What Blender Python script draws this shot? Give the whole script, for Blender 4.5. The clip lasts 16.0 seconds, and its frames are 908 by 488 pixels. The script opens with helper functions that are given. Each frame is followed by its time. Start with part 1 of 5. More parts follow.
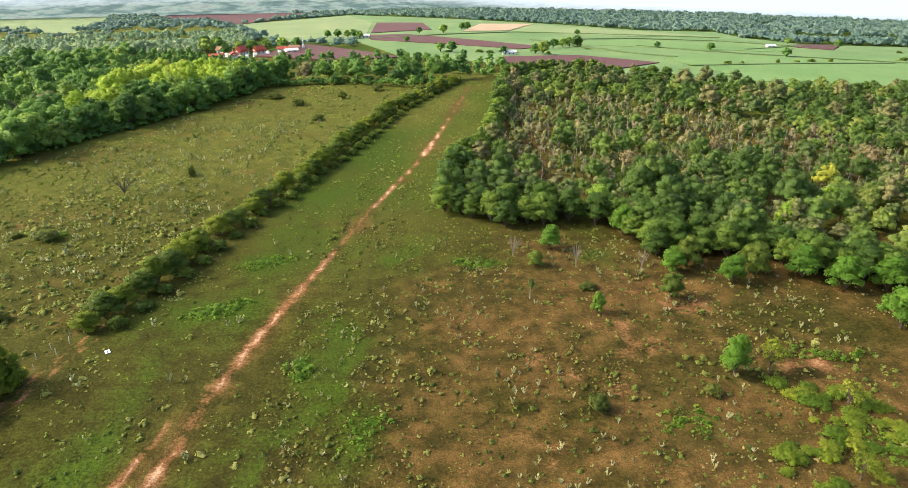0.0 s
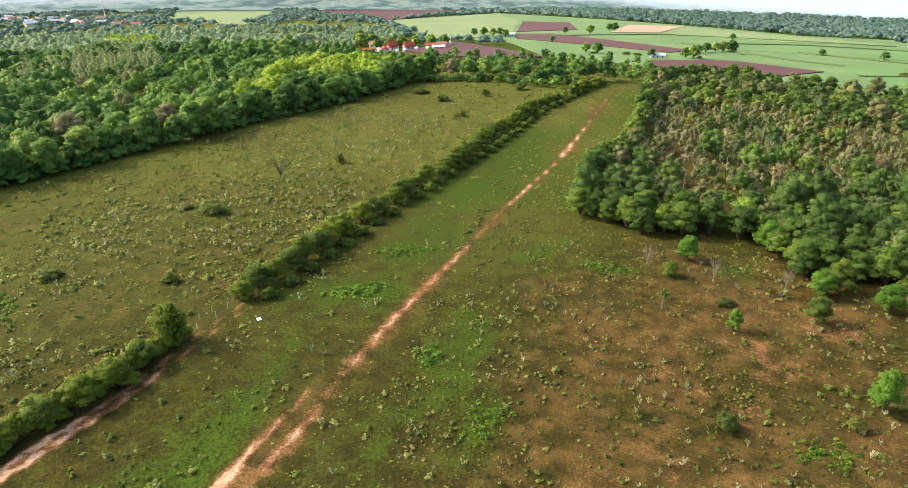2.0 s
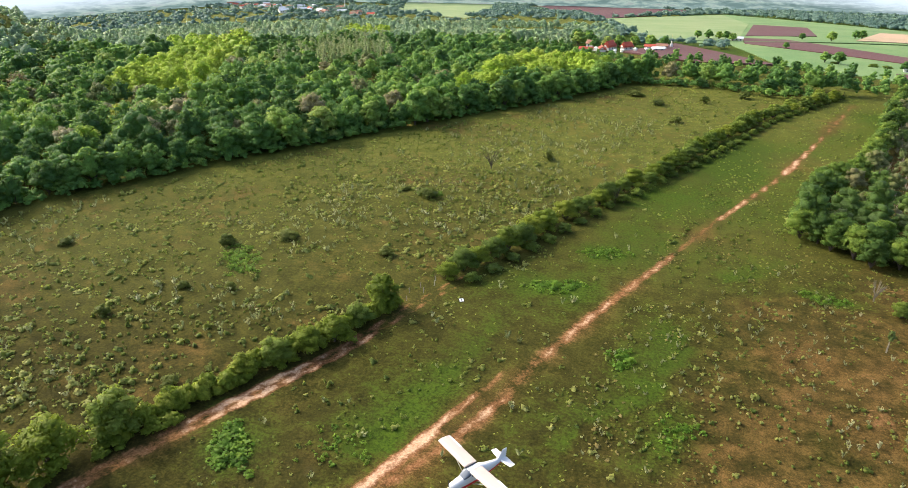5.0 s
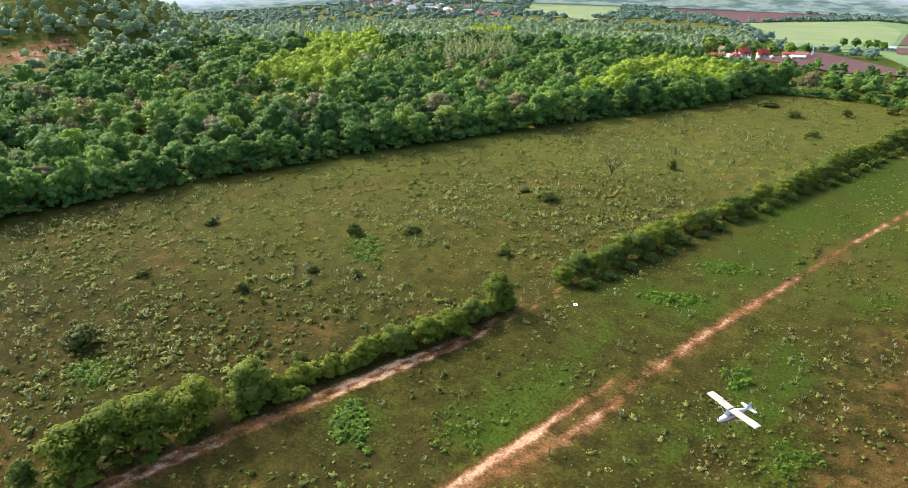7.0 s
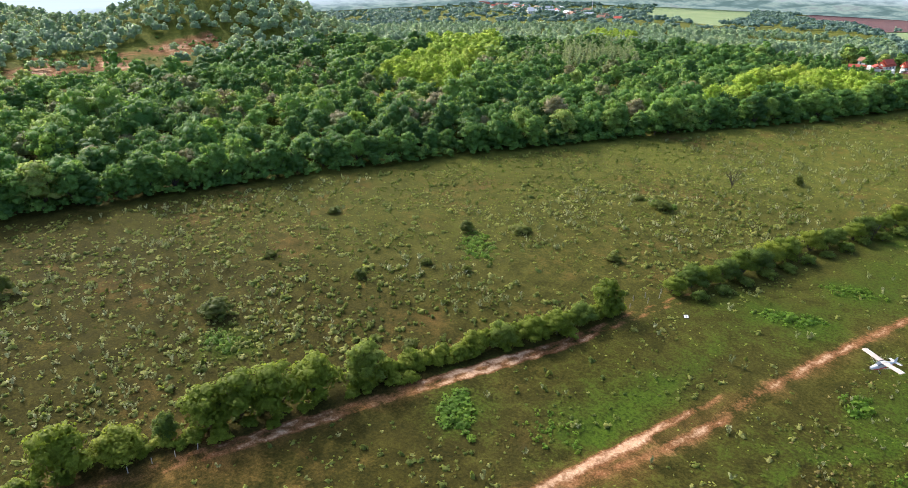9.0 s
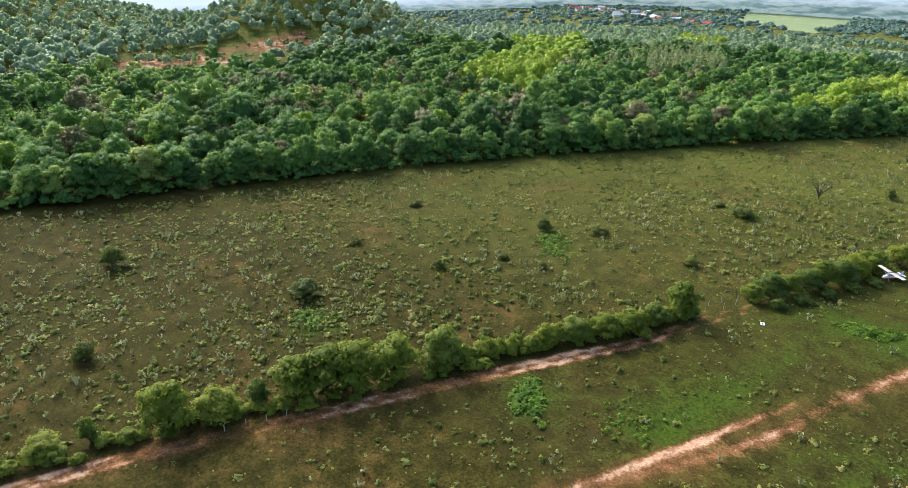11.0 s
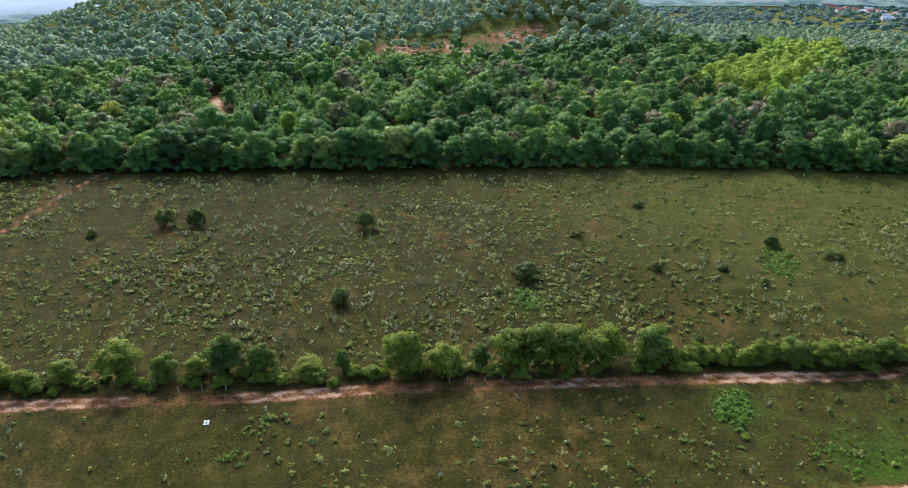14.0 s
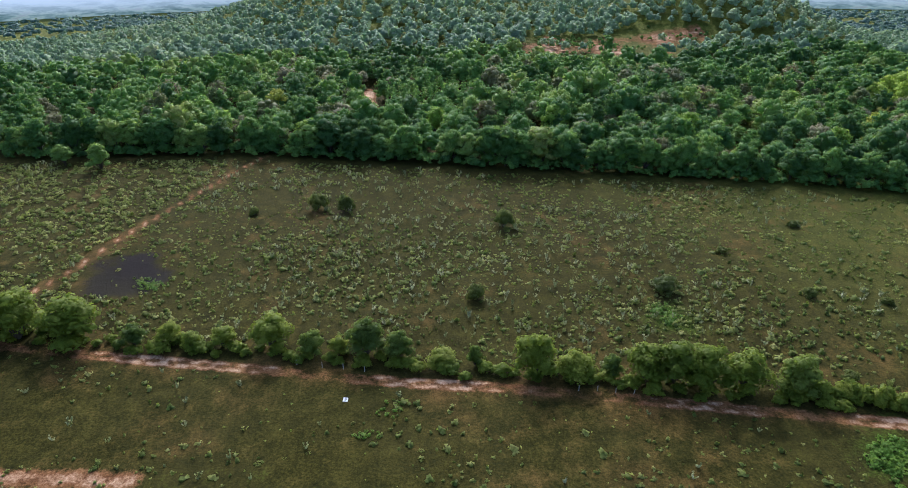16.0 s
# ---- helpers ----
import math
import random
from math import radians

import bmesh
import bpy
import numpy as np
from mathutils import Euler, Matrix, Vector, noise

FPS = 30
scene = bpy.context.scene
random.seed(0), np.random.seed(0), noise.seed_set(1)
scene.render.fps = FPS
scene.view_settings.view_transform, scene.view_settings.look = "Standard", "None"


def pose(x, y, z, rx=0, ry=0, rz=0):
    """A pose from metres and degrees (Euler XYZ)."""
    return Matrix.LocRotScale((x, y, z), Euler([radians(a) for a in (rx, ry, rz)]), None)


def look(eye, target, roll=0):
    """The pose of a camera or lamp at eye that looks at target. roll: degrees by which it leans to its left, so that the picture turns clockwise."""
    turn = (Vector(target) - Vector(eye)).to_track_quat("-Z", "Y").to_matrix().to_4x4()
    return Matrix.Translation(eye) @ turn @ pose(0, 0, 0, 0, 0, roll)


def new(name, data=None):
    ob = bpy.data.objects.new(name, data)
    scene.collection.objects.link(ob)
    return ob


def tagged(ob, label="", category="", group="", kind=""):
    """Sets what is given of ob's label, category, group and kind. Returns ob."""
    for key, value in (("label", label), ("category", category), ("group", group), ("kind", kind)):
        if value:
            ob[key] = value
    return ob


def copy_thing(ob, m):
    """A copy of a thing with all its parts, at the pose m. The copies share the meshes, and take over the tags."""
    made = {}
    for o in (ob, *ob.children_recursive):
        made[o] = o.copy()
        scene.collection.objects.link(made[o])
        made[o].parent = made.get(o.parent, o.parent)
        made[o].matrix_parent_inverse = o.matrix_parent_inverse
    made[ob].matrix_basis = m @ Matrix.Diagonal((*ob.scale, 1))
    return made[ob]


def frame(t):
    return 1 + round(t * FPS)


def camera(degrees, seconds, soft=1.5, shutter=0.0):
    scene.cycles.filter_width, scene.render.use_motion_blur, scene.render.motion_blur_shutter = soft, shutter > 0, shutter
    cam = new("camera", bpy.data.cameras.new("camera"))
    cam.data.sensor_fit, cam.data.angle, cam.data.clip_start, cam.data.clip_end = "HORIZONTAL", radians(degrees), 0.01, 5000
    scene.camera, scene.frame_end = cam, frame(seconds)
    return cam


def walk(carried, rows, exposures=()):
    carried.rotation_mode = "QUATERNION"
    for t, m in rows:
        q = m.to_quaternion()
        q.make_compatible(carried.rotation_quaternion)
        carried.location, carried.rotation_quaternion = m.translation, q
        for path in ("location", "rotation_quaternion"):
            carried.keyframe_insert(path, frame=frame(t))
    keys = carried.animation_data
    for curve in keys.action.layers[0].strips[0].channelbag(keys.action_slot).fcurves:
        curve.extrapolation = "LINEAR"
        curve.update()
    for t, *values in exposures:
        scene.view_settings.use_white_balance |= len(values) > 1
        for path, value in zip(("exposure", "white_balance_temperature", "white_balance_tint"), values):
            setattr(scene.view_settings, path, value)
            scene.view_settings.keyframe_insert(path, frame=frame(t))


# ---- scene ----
cam = camera(66.77, 16.0, soft=0.6)
PATH = [
    (0, (0.0, 0.0, 74.281), (0.0, 1.826, 73.465), 0.1),
    (0.5, (-0.144, -0.665, 74.566), (-0.245, 1.158, 73.749), 0.1),
    (1, (-0.45, -1.373, 74.791), (-0.645, 0.442, 73.972), 0.1),
    (1.5, (-0.878, -2.029, 75.058), (-1.158, -0.226, 74.239), 0.1),
    (2, (-1.336, -2.646, 75.21), (-1.7, -0.858, 74.389), 0.1),
    (2.5, (-1.924, -3.092, 75.29), (-2.377, -1.325, 74.469), 0.2),
    (3, (-2.277, -3.739, 75.573), (-2.818, -1.998, 74.75), 0.3),
    (3.5, (-2.768, -4.701, 76.03), (-3.394, -2.99, 75.205), 0.3),
    (4, (-3.117, -5.548, 76.328), (-3.829, -3.872, 75.501), 0.3),
    (6.5, (-3.571, -10.88, 78.569), (-4.639, -9.409, 77.734), -0.1),
    (7, (-3.646, -11.781, 78.959), (-4.774, -10.355, 78.125), -0.0),
    (7.5, (-3.607, -12.805, 79.25), (-4.792, -11.426, 78.418), 0.0),
    (8, (-3.487, -13.839, 79.538), (-4.726, -12.508, 78.706), 0.1),
    (8.5, (-3.287, -14.922, 79.836), (-4.58, -13.642, 79.004), 0.0),
    (9, (-2.883, -16.139, 80.089), (-4.228, -14.914, 79.259), 0.0),
    (11.5, (2.136, -22.941, 81.084), (0.632, -21.914, 80.258), 0.2),
    (12, (3.897, -24.875, 81.767), (2.356, -23.906, 80.937), 0.2),
    (12.5, (5.688, -27.032, 83.41), (4.093, -26.17, 82.566), 0.2),
    (13, (6.624, -28.032, 83.918), (4.989, -27.25, 83.072), 0.1),
    (13.5, (7.014, -29.544, 84.483), (5.335, -28.864, 83.636), 0.2),
    (14, (7.641, -30.863, 85.202), (5.915, -30.318, 84.352), 0.1),
    (14.5, (7.94, -32.065, 86.119), (6.183, -31.645, 85.262), 0.1),
    (15, (8.137, -32.202, 86.639), (6.367, -31.847, 85.779), 0.0),
    (15.5, (8.059, -32.807, 86.896), (6.278, -32.511, 86.035), -0.0),
    (16, (8.173, -33.669, 87.043), (6.377, -33.488, 86.183), -0.1),
]
walk(cam, [(t, look(eye, target, roll)) for t, eye, target, roll in PATH],
     [(0, 0.06, 6250, 9), (4, 0.02, 6100, 9), (9, -0.08, 5750, 10), (12.5, -0.25, 5400, 11), (16, -0.58, 5050, 12)])

# ---- world, sun, exposure ----
SUN_EL, SUN_AZ = 34.5, -87.0
world = bpy.data.worlds.new("world")
scene.world = world
world.use_nodes = True
wn = world.node_tree.nodes
sky = wn.new("ShaderNodeTexSky")
sky.sky_type, sky.sun_disc = "NISHITA", False
sky.sun_elevation, sky.sun_rotation = radians(SUN_EL), radians(SUN_AZ)
sky.air_density, sky.dust_density, sky.ozone_density = 1.0, 6.0, 0.6
wn["Background"].inputs["Strength"].default_value = 0.33
world.node_tree.links.new(sky.outputs["Color"], wn["Background"].inputs["Color"])
sun = new("sun", bpy.data.lights.new("sun", "SUN"))
sun.data.energy, sun.data.angle, sun.data.color = 3.3, radians(2.5), (1.0, 0.91, 0.72)
to_sun = Vector((math.sin(radians(SUN_AZ)) * math.cos(radians(SUN_EL)), math.cos(radians(SUN_AZ)) * math.cos(radians(SUN_EL)), math.sin(radians(SUN_EL))))
sun.matrix_world = look(to_sun * 500, (0, 0, 0))
scene.view_settings.exposure = 0.0


# ---- material helpers ----
class Nodes:
    def __init__(self, name):
        self.mat = bpy.data.materials.new(name)
        self.mat.use_nodes = True
        self.tree = self.mat.node_tree
        self.bsdf = self.tree.nodes["Principled BSDF"]
        self.out = self.tree.nodes["Material Output"]
        self.bsdf.inputs["Specular IOR Level"].default_value = 0.25

    def add(self, kind, **inputs):
        n = self.tree.nodes.new(kind)
        for k, v in inputs.items():
            self.put(n.inputs[k.replace("_", " ")], v)
        return n

    def put(self, socket, v):
        if isinstance(v, bpy.types.NodeSocket):
            self.tree.links.new(v, socket)
        elif isinstance(v, (tuple, list)) and len(v) == 3 and socket.type == "RGBA":
            socket.default_value = (*v, 1)
        else:
            socket.default_value = v

    def position(self):
        return self.add("ShaderNodeNewGeometry").outputs["Position"]

    def noise(self, scale, detail=3.0, rough=0.6, at=None, out="Fac"):
        n = self.add("ShaderNodeTexNoise", Scale=scale, Detail=detail, Roughness=rough)
        self.put(n.inputs["Vector"], at or self.position())
        return n.outputs[out]

    def math(self, op, a, b=0.0):
        n = self.add("ShaderNodeMath")
        n.operation = op
        self.put(n.inputs[0], a)
        self.put(n.inputs[1], b)
        return n.outputs[0]

    def span(self, v, a, b, c=0.0, d=1.0):
        n = self.add("ShaderNodeMapRange", Value=v, From_Min=a, From_Max=b, To_Min=c, To_Max=d)
        return n.outputs[0]

    def mix(self, fac, a, b):
        n = self.add("ShaderNodeMix")
        n.data_type = "RGBA"
        self.put(n.inputs[0], fac)
        self.put(n.inputs[6], a)
        self.put(n.inputs[7], b)
        return n.outputs[2]

    def ramp(self, fac, stops):
        n = self.add("ShaderNodeValToRGB", Fac=fac)
        el = n.color_ramp.elements
        while len(el) < len(stops):
            el.new(0.5)
        for e, (p, c) in zip(el, stops):
            e.position, e.color = p, (*c, 1)
        return n.outputs["Color"]

    def attr(self, name, out="Fac"):
        n = self.add("ShaderNodeAttribute")
        n.attribute_name = name
        return n.outputs[out]

    def bump(self, height, strength=0.5, distance=0.1):
        return self.add("ShaderNodeBump", Height=height, Strength=strength, Distance=distance).outputs["Normal"]

    def done(self, color, rough=0.85, normal=None, metal=0.0):
        self.put(self.bsdf.inputs["Base Color"], color)
        self.put(self.bsdf.inputs["Roughness"], rough)
        self.put(self.bsdf.inputs["Metallic"], metal)
        if normal:
            self.put(self.bsdf.inputs["Normal"], normal)
        return self.mat


def ground_material():
    m = Nodes("ground_cover")
    zone = m.add("ShaderNodeSeparateColor", Color=m.attr("zone", "Color"))
    soil, lush, burnt = zone.outputs[0], zone.outputs[1], zone.outputs[2]
    dry = m.attr("dry")
    big, mid, fine = m.noise(0.035, 3), m.noise(0.22, 4, 0.65), m.noise(1.6, 4, 0.7)
    grain = m.noise(3.6, 3, 0.7)
    tuft = m.math("ADD", m.math("MULTIPLY", mid, 0.35), m.math("ADD", m.math("MULTIPLY", fine, 0.40), m.math("MULTIPLY", m.noise(2.6, 3, 0.7), 0.25)))
    olive = m.ramp(tuft, [(0.37, (0.013, 0.014, 0.0025)), (0.48, (0.034, 0.0305, 0.005)), (0.60, (0.078, 0.068, 0.012))])
    brown = m.ramp(m.math("ADD", m.math("MULTIPLY", mid, 0.4), m.math("MULTIPLY", grain, 0.6)),
                   [(0.40, (0.054, 0.034, 0.010)), (0.49, (0.100, 0.058, 0.016)), (0.59, (0.19, 0.108, 0.034))])
    fresh = m.ramp(fine, [(0.37, (0.022, 0.044, 0.004)), (0.61, (0.066, 0.104, 0.008))])
    rough_mix = m.math("ADD", m.math("MULTIPLY", fine, 0.4), m.math("ADD", m.math("MULTIPLY", mid, 0.35), m.math("MULTIPLY", grain, 0.25)))
    red_earth = m.ramp(rough_mix, [(0.40, (0.125, 0.052, 0.021)), (0.50, (0.215, 0.098, 0.039)), (0.60, (0.325, 0.168, 0.074))])
    sand = m.ramp(rough_mix, [(0.38, (0.33, 0.175, 0.095)), (0.50, (0.55, 0.335, 0.20)), (0.62, (0.76, 0.54, 0.36))])
    ash = m.ramp(grain, [(0.3, (0.008, 0.007, 0.007)), (0.7, (0.034, 0.027, 0.025))])
    ragged = m.math("ADD", m.math("MULTIPLY", m.math("SUBTRACT", mid, 0.5), 0.9), m.math("ADD", m.math("MULTIPLY", m.math("SUBTRACT", fine, 0.5), 0.55), m.math("MULTIPLY", m.math("SUBTRACT", grain, 0.5), 0.16)))
    # Paler grass colour for far ground, painting in the lightening by haze.
    pale_grass = m.ramp(tuft, [(0.38, (0.046, 0.058, 0.008)), (0.48, (0.100, 0.113, 0.016)), (0.585, (0.18, 0.186, 0.033))])
    olive = m.mix(m.math("MULTIPLY", m.attr("straw"), 0.75), olive, pale_grass)
    c = m.mix(m.span(m.math("ADD", dry, ragged), 0.32, 0.80), olive, brown)
    c = m.mix(m.span(m.math("ADD", lush, ragged), 0.42, 0.75), c, fresh)
    c = m.mix(m.span(m.math("ADD", burnt, m.math("MULTIPLY", ragged, 1.7)), 0.5, 0.8), c, ash)
    worn = m.math("ADD", soil, m.math("MULTIPLY", ragged, 0.75))
    c = m.mix(m.span(worn, 0.36, 0.56), c, red_earth)
    c = m.mix(m.span(worn, 0.60, 0.86), c, sand)
    c = m.mix(m.span(big, 0.35, 0.65, 0.0, 0.22), c, (0.055, 0.050, 0.014))
    h = m.math("ADD", m.math("MULTIPLY", fine, 0.6), m.math("MULTIPLY", grain, 0.25))
    m.bsdf.inputs["Specular IOR Level"].default_value = 0.06
    return m.done(c, 0.95, m.bump(h, 0.9, 0.45))


def leaf_material(name, stops, source, glow=0.54, dark=0.22, gloss=0.15):
    """Leaf cards: colour by tree and by leaf cluster, with some light let through."""
    m = Nodes(name)
    if source == "object":
        base = m.add("ShaderNodeObjectInfo").outputs["Random"]
    else:
        base = m.attr("tint")
    leaf = m.add("ShaderNodeNewGeometry").outputs["Random Per Island"]
    v = m.math("ADD", m.math("MULTIPLY", base, 0.82), m.math("MULTIPLY", leaf, 0.18))
    col = m.ramp(v, stops)
    col = m.mix(m.span(m.noise(2.5, 2), 0.35, 0.7, 0.0, dark), col, (0.035, 0.065, 0.018))
    sprig = m.math("ADD", m.math("MULTIPLY", m.noise(1.1, 2, 0.7), 0.35), m.math("ADD", m.math("MULTIPLY", m.noise(3.2, 2, 0.7), 0.40), m.math("MULTIPLY", m.noise(9.0, 2, 0.7), 0.25)))
    shade = m.span(sprig, 0.40, 0.60, 0.62, 1.34)
    grey = m.add("ShaderNodeCombineColor", Red=shade, Green=shade, Blue=shade).outputs[0]
    mul = m.add("ShaderNodeMix")
    mul.data_type, mul.blend_type, mul.clamp_result = "RGBA", "MULTIPLY", False
    m.put(mul.inputs[0], 1.0)
    m.put(mul.inputs[6], col)
    m.put(mul.inputs[7], grey)
    col = mul.outputs[2]
    m.done(col, 0.55, m.bump(sprig, 0.5, 0.4))
    m.bsdf.inputs["Specular IOR Level"].default_value = gloss
    tr = m.add("ShaderNodeBsdfTranslucent", Color=m.mix(0.4, col, (0.28, 0.36, 0.035)))
    mix = m.add("ShaderNodeMixShader", Fac=glow)
    m.tree.links.new(m.bsdf.outputs[0], mix.inputs[1])
    m.tree.links.new(tr.outputs[0], mix.inputs[2])
    m.tree.links.new(mix.outputs[0], m.out.inputs["Surface"])
    return m.mat


def plain(name, a, b, scale=3.0, rough=0.8, bump=0.3, dist=0.02, metal=0.0):
    m = Nodes(name)
    n = m.noise(scale, 4, 0.65)
    return m.done(m.mix(m.span(n, 0.3, 0.7), a, b), rough, m.bump(n, bump, dist), metal)


def crop_material(name, a, b, c, row=0.0):
    m = Nodes(name)
    n, big = m.noise(0.5, 4, 0.7), m.noise(0.02, 3)
    col = m.mix(m.span(n, 0.3, 0.7), a, b)
    col = m.mix(m.span(big, 0.4, 0.65, 0.0, 0.7), col, c)
    h = n
    if row:
        w = m.add("ShaderNodeTexWave", Scale=row, Distortion=1.5, Detail=2.0)
        m.put(w.inputs["Vector"], m.position())
        col = m.mix(m.math("MULTIPLY", w.outputs["Fac"], 0.14), col, a)
    return m.done(col, 0.9, m.bump(h, 0.6, 0.4))


GREENS = [(0.0, (0.068, 0.150, 0.046)), (0.3, (0.128, 0.265, 0.064)), (0.6, (0.220, 0.385, 0.082)), (0.85, (0.34, 0.47, 0.10)), (1.0, (0.46, 0.48, 0.14))]
# Paler leaf colours for far woods: distance haze painted into the foliage.
HAZED_GREENS = [(0.0, (0.26, 0.37, 0.24)), (0.3, (0.33, 0.45, 0.28)), (0.6, (0.40, 0.51, 0.30)), (0.85, (0.46, 0.54, 0.30)), (1.0, (0.50, 0.52, 0.33))]
HAZED_FAR = [(0.0, (0.13, 0.22, 0.19)), (0.5, (0.18, 0.28, 0.23)), (1.0, (0.25, 0.35, 0.26))]
OLIVE_WOOD = [(0.0, (0.080, 0.135, 0.036)), (0.3, (0.130, 0.215, 0.048)), (0.6, (0.20, 0.295, 0.06)), (0.85, (0.30, 0.36, 0.08)), (1.0, (0.40, 0.40, 0.12))]
M_GROUND = ground_material()
M_LEAF = leaf_material("leaf_green", GREENS, "object")
M_LEAF_WOOD = leaf_material("leaf_woodland", GREENS, "tint")
# Far and distant leaves, with haze mixed into their base colour.
M_LEAF_FAR = leaf_material("leaf_dusty_green", HAZED_GREENS, "tint", 0.62, 0.0, 0.25)
M_LEAF_DISTANT = leaf_material("leaf_pale_dusty", HAZED_FAR, "tint", 0.5, 0.0, 0.15)
M_LEAF_EAST = leaf_material("leaf_mixed_olive", OLIVE_WOOD, "tint")
M_LEAF_BRIGHT = leaf_material("leaf_bright", [(0.0, (0.11, 0.23, 0.03)), (0.5, (0.15, 0.30, 0.035)), (1.0, (0.21, 0.35, 0.045))], "object")
M_LEAF_DEEP = leaf_material("leaf_deep_green", [(0.0, (0.062, 0.118, 0.027)), (0.5, (0.118, 0.200, 0.037)), (0.85, (0.19, 0.285, 0.046)), (1.0, (0.30, 0.38, 0.058))], "object")
M_LEAF_BUSH = leaf_material("leaf_dull_bush", [(0.0, (0.085, 0.110, 0.022)), (0.5, (0.135, 0.160, 0.030)), (1.0, (0.20, 0.215, 0.040))], "object", 0.45)
M_LEAF_HEDGE = leaf_material("leaf_hedge_green", [(0.0, (0.095, 0.150, 0.030)), (0.5, (0.170, 0.235, 0.040)), (1.0, (0.25, 0.31, 0.05))], "object")
M_LEAF_OLIVE = leaf_material("leaf_olive", [(0.0, (0.14, 0.195, 0.020)), (0.5, (0.22, 0.275, 0.027)), (1.0, (0.31, 0.345, 0.038))], "object", 0.5)
M_LEAF_YELLOW = leaf_material("leaf_yellow_green", [(0.0, (0.37, 0.52, 0.065)), (0.5, (0.46, 0.58, 0.08)), (1.0, (0.54, 0.62, 0.10))], "tint", 0.6, 0.0)
M_LEAF_DRY = leaf_material("leaf_dry_scrub", [(0.0, (0.09, 0.145, 0.040)), (0.4, (0.15, 0.175, 0.055)), (0.75, (0.25, 0.225, 0.095)), (1.0, (0.36, 0.30, 0.16))], "tint", 0.3, 0.1)
M_LEAF_PALE = leaf_material("leaf_grey_green", [(0.0, (0.27, 0.285, 0.10)), (0.5, (0.42, 0.415, 0.19)), (1.0, (0.58, 0.54, 0.30))], "object", 0.25, 0.1)
M_LEAF_PALE_STUFF = leaf_material("leaf_grey_green_many", [(0.0, (0.26, 0.29, 0.11)), (0.5, (0.42, 0.43, 0.20)), (1.0, (0.60, 0.57, 0.34))], "tint", 0.25, 0.1)
M_TUFT = leaf_material("leaf_low_tuft", [(0.0, (0.085, 0.130, 0.024)), (0.5, (0.24, 0.27, 0.055)), (1.0, (0.48, 0.46, 0.15))], "tint", 0.5, 0.12)
M_VINE = leaf_material("leaf_vine", [(0.0, (0.080, 0.170, 0.016)), (0.5, (0.130, 0.240, 0.020)), (1.0, (0.20, 0.31, 0.028))], "tint", 0.4, 0.15)
M_LEAF_SLENDER = leaf_material("leaf_slender_grey_green", [(0.0, (0.22, 0.32, 0.12)), (0.5, (0.33, 0.39, 0.18)), (1.0, (0.45, 0.44, 0.25))], "tint", 0.5, 0.0)
M_LEAF_BROWN = leaf_material("leaf_brown_sparse", [(0.0, (0.23, 0.18, 0.085)), (0.5, (0.29, 0.22, 0.11)), (1.0, (0.35, 0.27, 0.14))], "object", 0.35, 0.0)
M_LEAF_FLOWER = leaf_material("leaf_yellow_flower", [(0.0, (0.42, 0.45, 0.05)), (1.0, (0.50, 0.50, 0.07))], "object", 0.45, 0.0)
M_LEAF_LIME = leaf_material("leaf_lime", [(0.0, (0.26, 0.42, 0.05)), (1.0, (0.36, 0.50, 0.07))], "object", 0.5, 0.1)
M_BARK = plain("bark", (0.055, 0.042, 0.030), (0.13, 0.105, 0.078), 6.0, 0.9, 0.8, 0.03)
M_DEAD = plain("dead_wood", (0.20, 0.165, 0.12), (0.34, 0.29, 0.22), 6.0, 0.9, 0.6, 0.02)
M_CROP = crop_material("crop_green", (0.098, 0.175, 0.058), (0.140, 0.228, 0.075), (0.185, 0.258, 0.095))
M_CROP_PALE = crop_material("crop_pale_green", (0.15, 0.215, 0.08), (0.20, 0.262, 0.10), (0.24, 0.28, 0.125))
M_PLOUGH = crop_material("ploughed_red_earth", (0.088, 0.038, 0.038), (0.130, 0.056, 0.053), (0.112, 0.060, 0.058), 0.25)
M_TAN = crop_material("stubble", (0.40, 0.27, 0.17), (0.46, 0.32, 0.21), (0.36, 0.28, 0.16))
M_CROP_DEEP = crop_material("crop_deep_green", (0.10, 0.19, 0.055), (0.145, 0.245, 0.07), (0.17, 0.26, 0.085))
M_EDGE = plain("field_edge_grass", (0.085, 0.135, 0.045), (0.125, 0.180, 0.062), 0.5, 0.95, 0.5, 0.3)
M_WALL = plain("white_render", (0.70, 0.68, 0.63), (0.82, 0.80, 0.76), 0.6, 0.8, 0.15, 0.02)
M_ROOF_RED = plain("red_roof_tile", (0.34, 0.06, 0.035), (0.46, 0.10, 0.055), 1.2, 0.6, 0.3, 0.05)
M_ROOF_GREY = plain("pale_roof_sheet", (0.42, 0.45, 0.48), (0.62, 0.64, 0.66), 0.8, 0.5, 0.2, 0.03)
M_ROOF_BROWN = plain("brown_roof_tile", (0.26, 0.13, 0.08), (0.38, 0.20, 0.13), 1.2, 0.7, 0.3, 0.05)
M_GOLD = plain("gilded", (0.60, 0.42, 0.12), (0.75, 0.55, 0.20), 3.0, 0.4, 0.1, 0.01, 0.7)


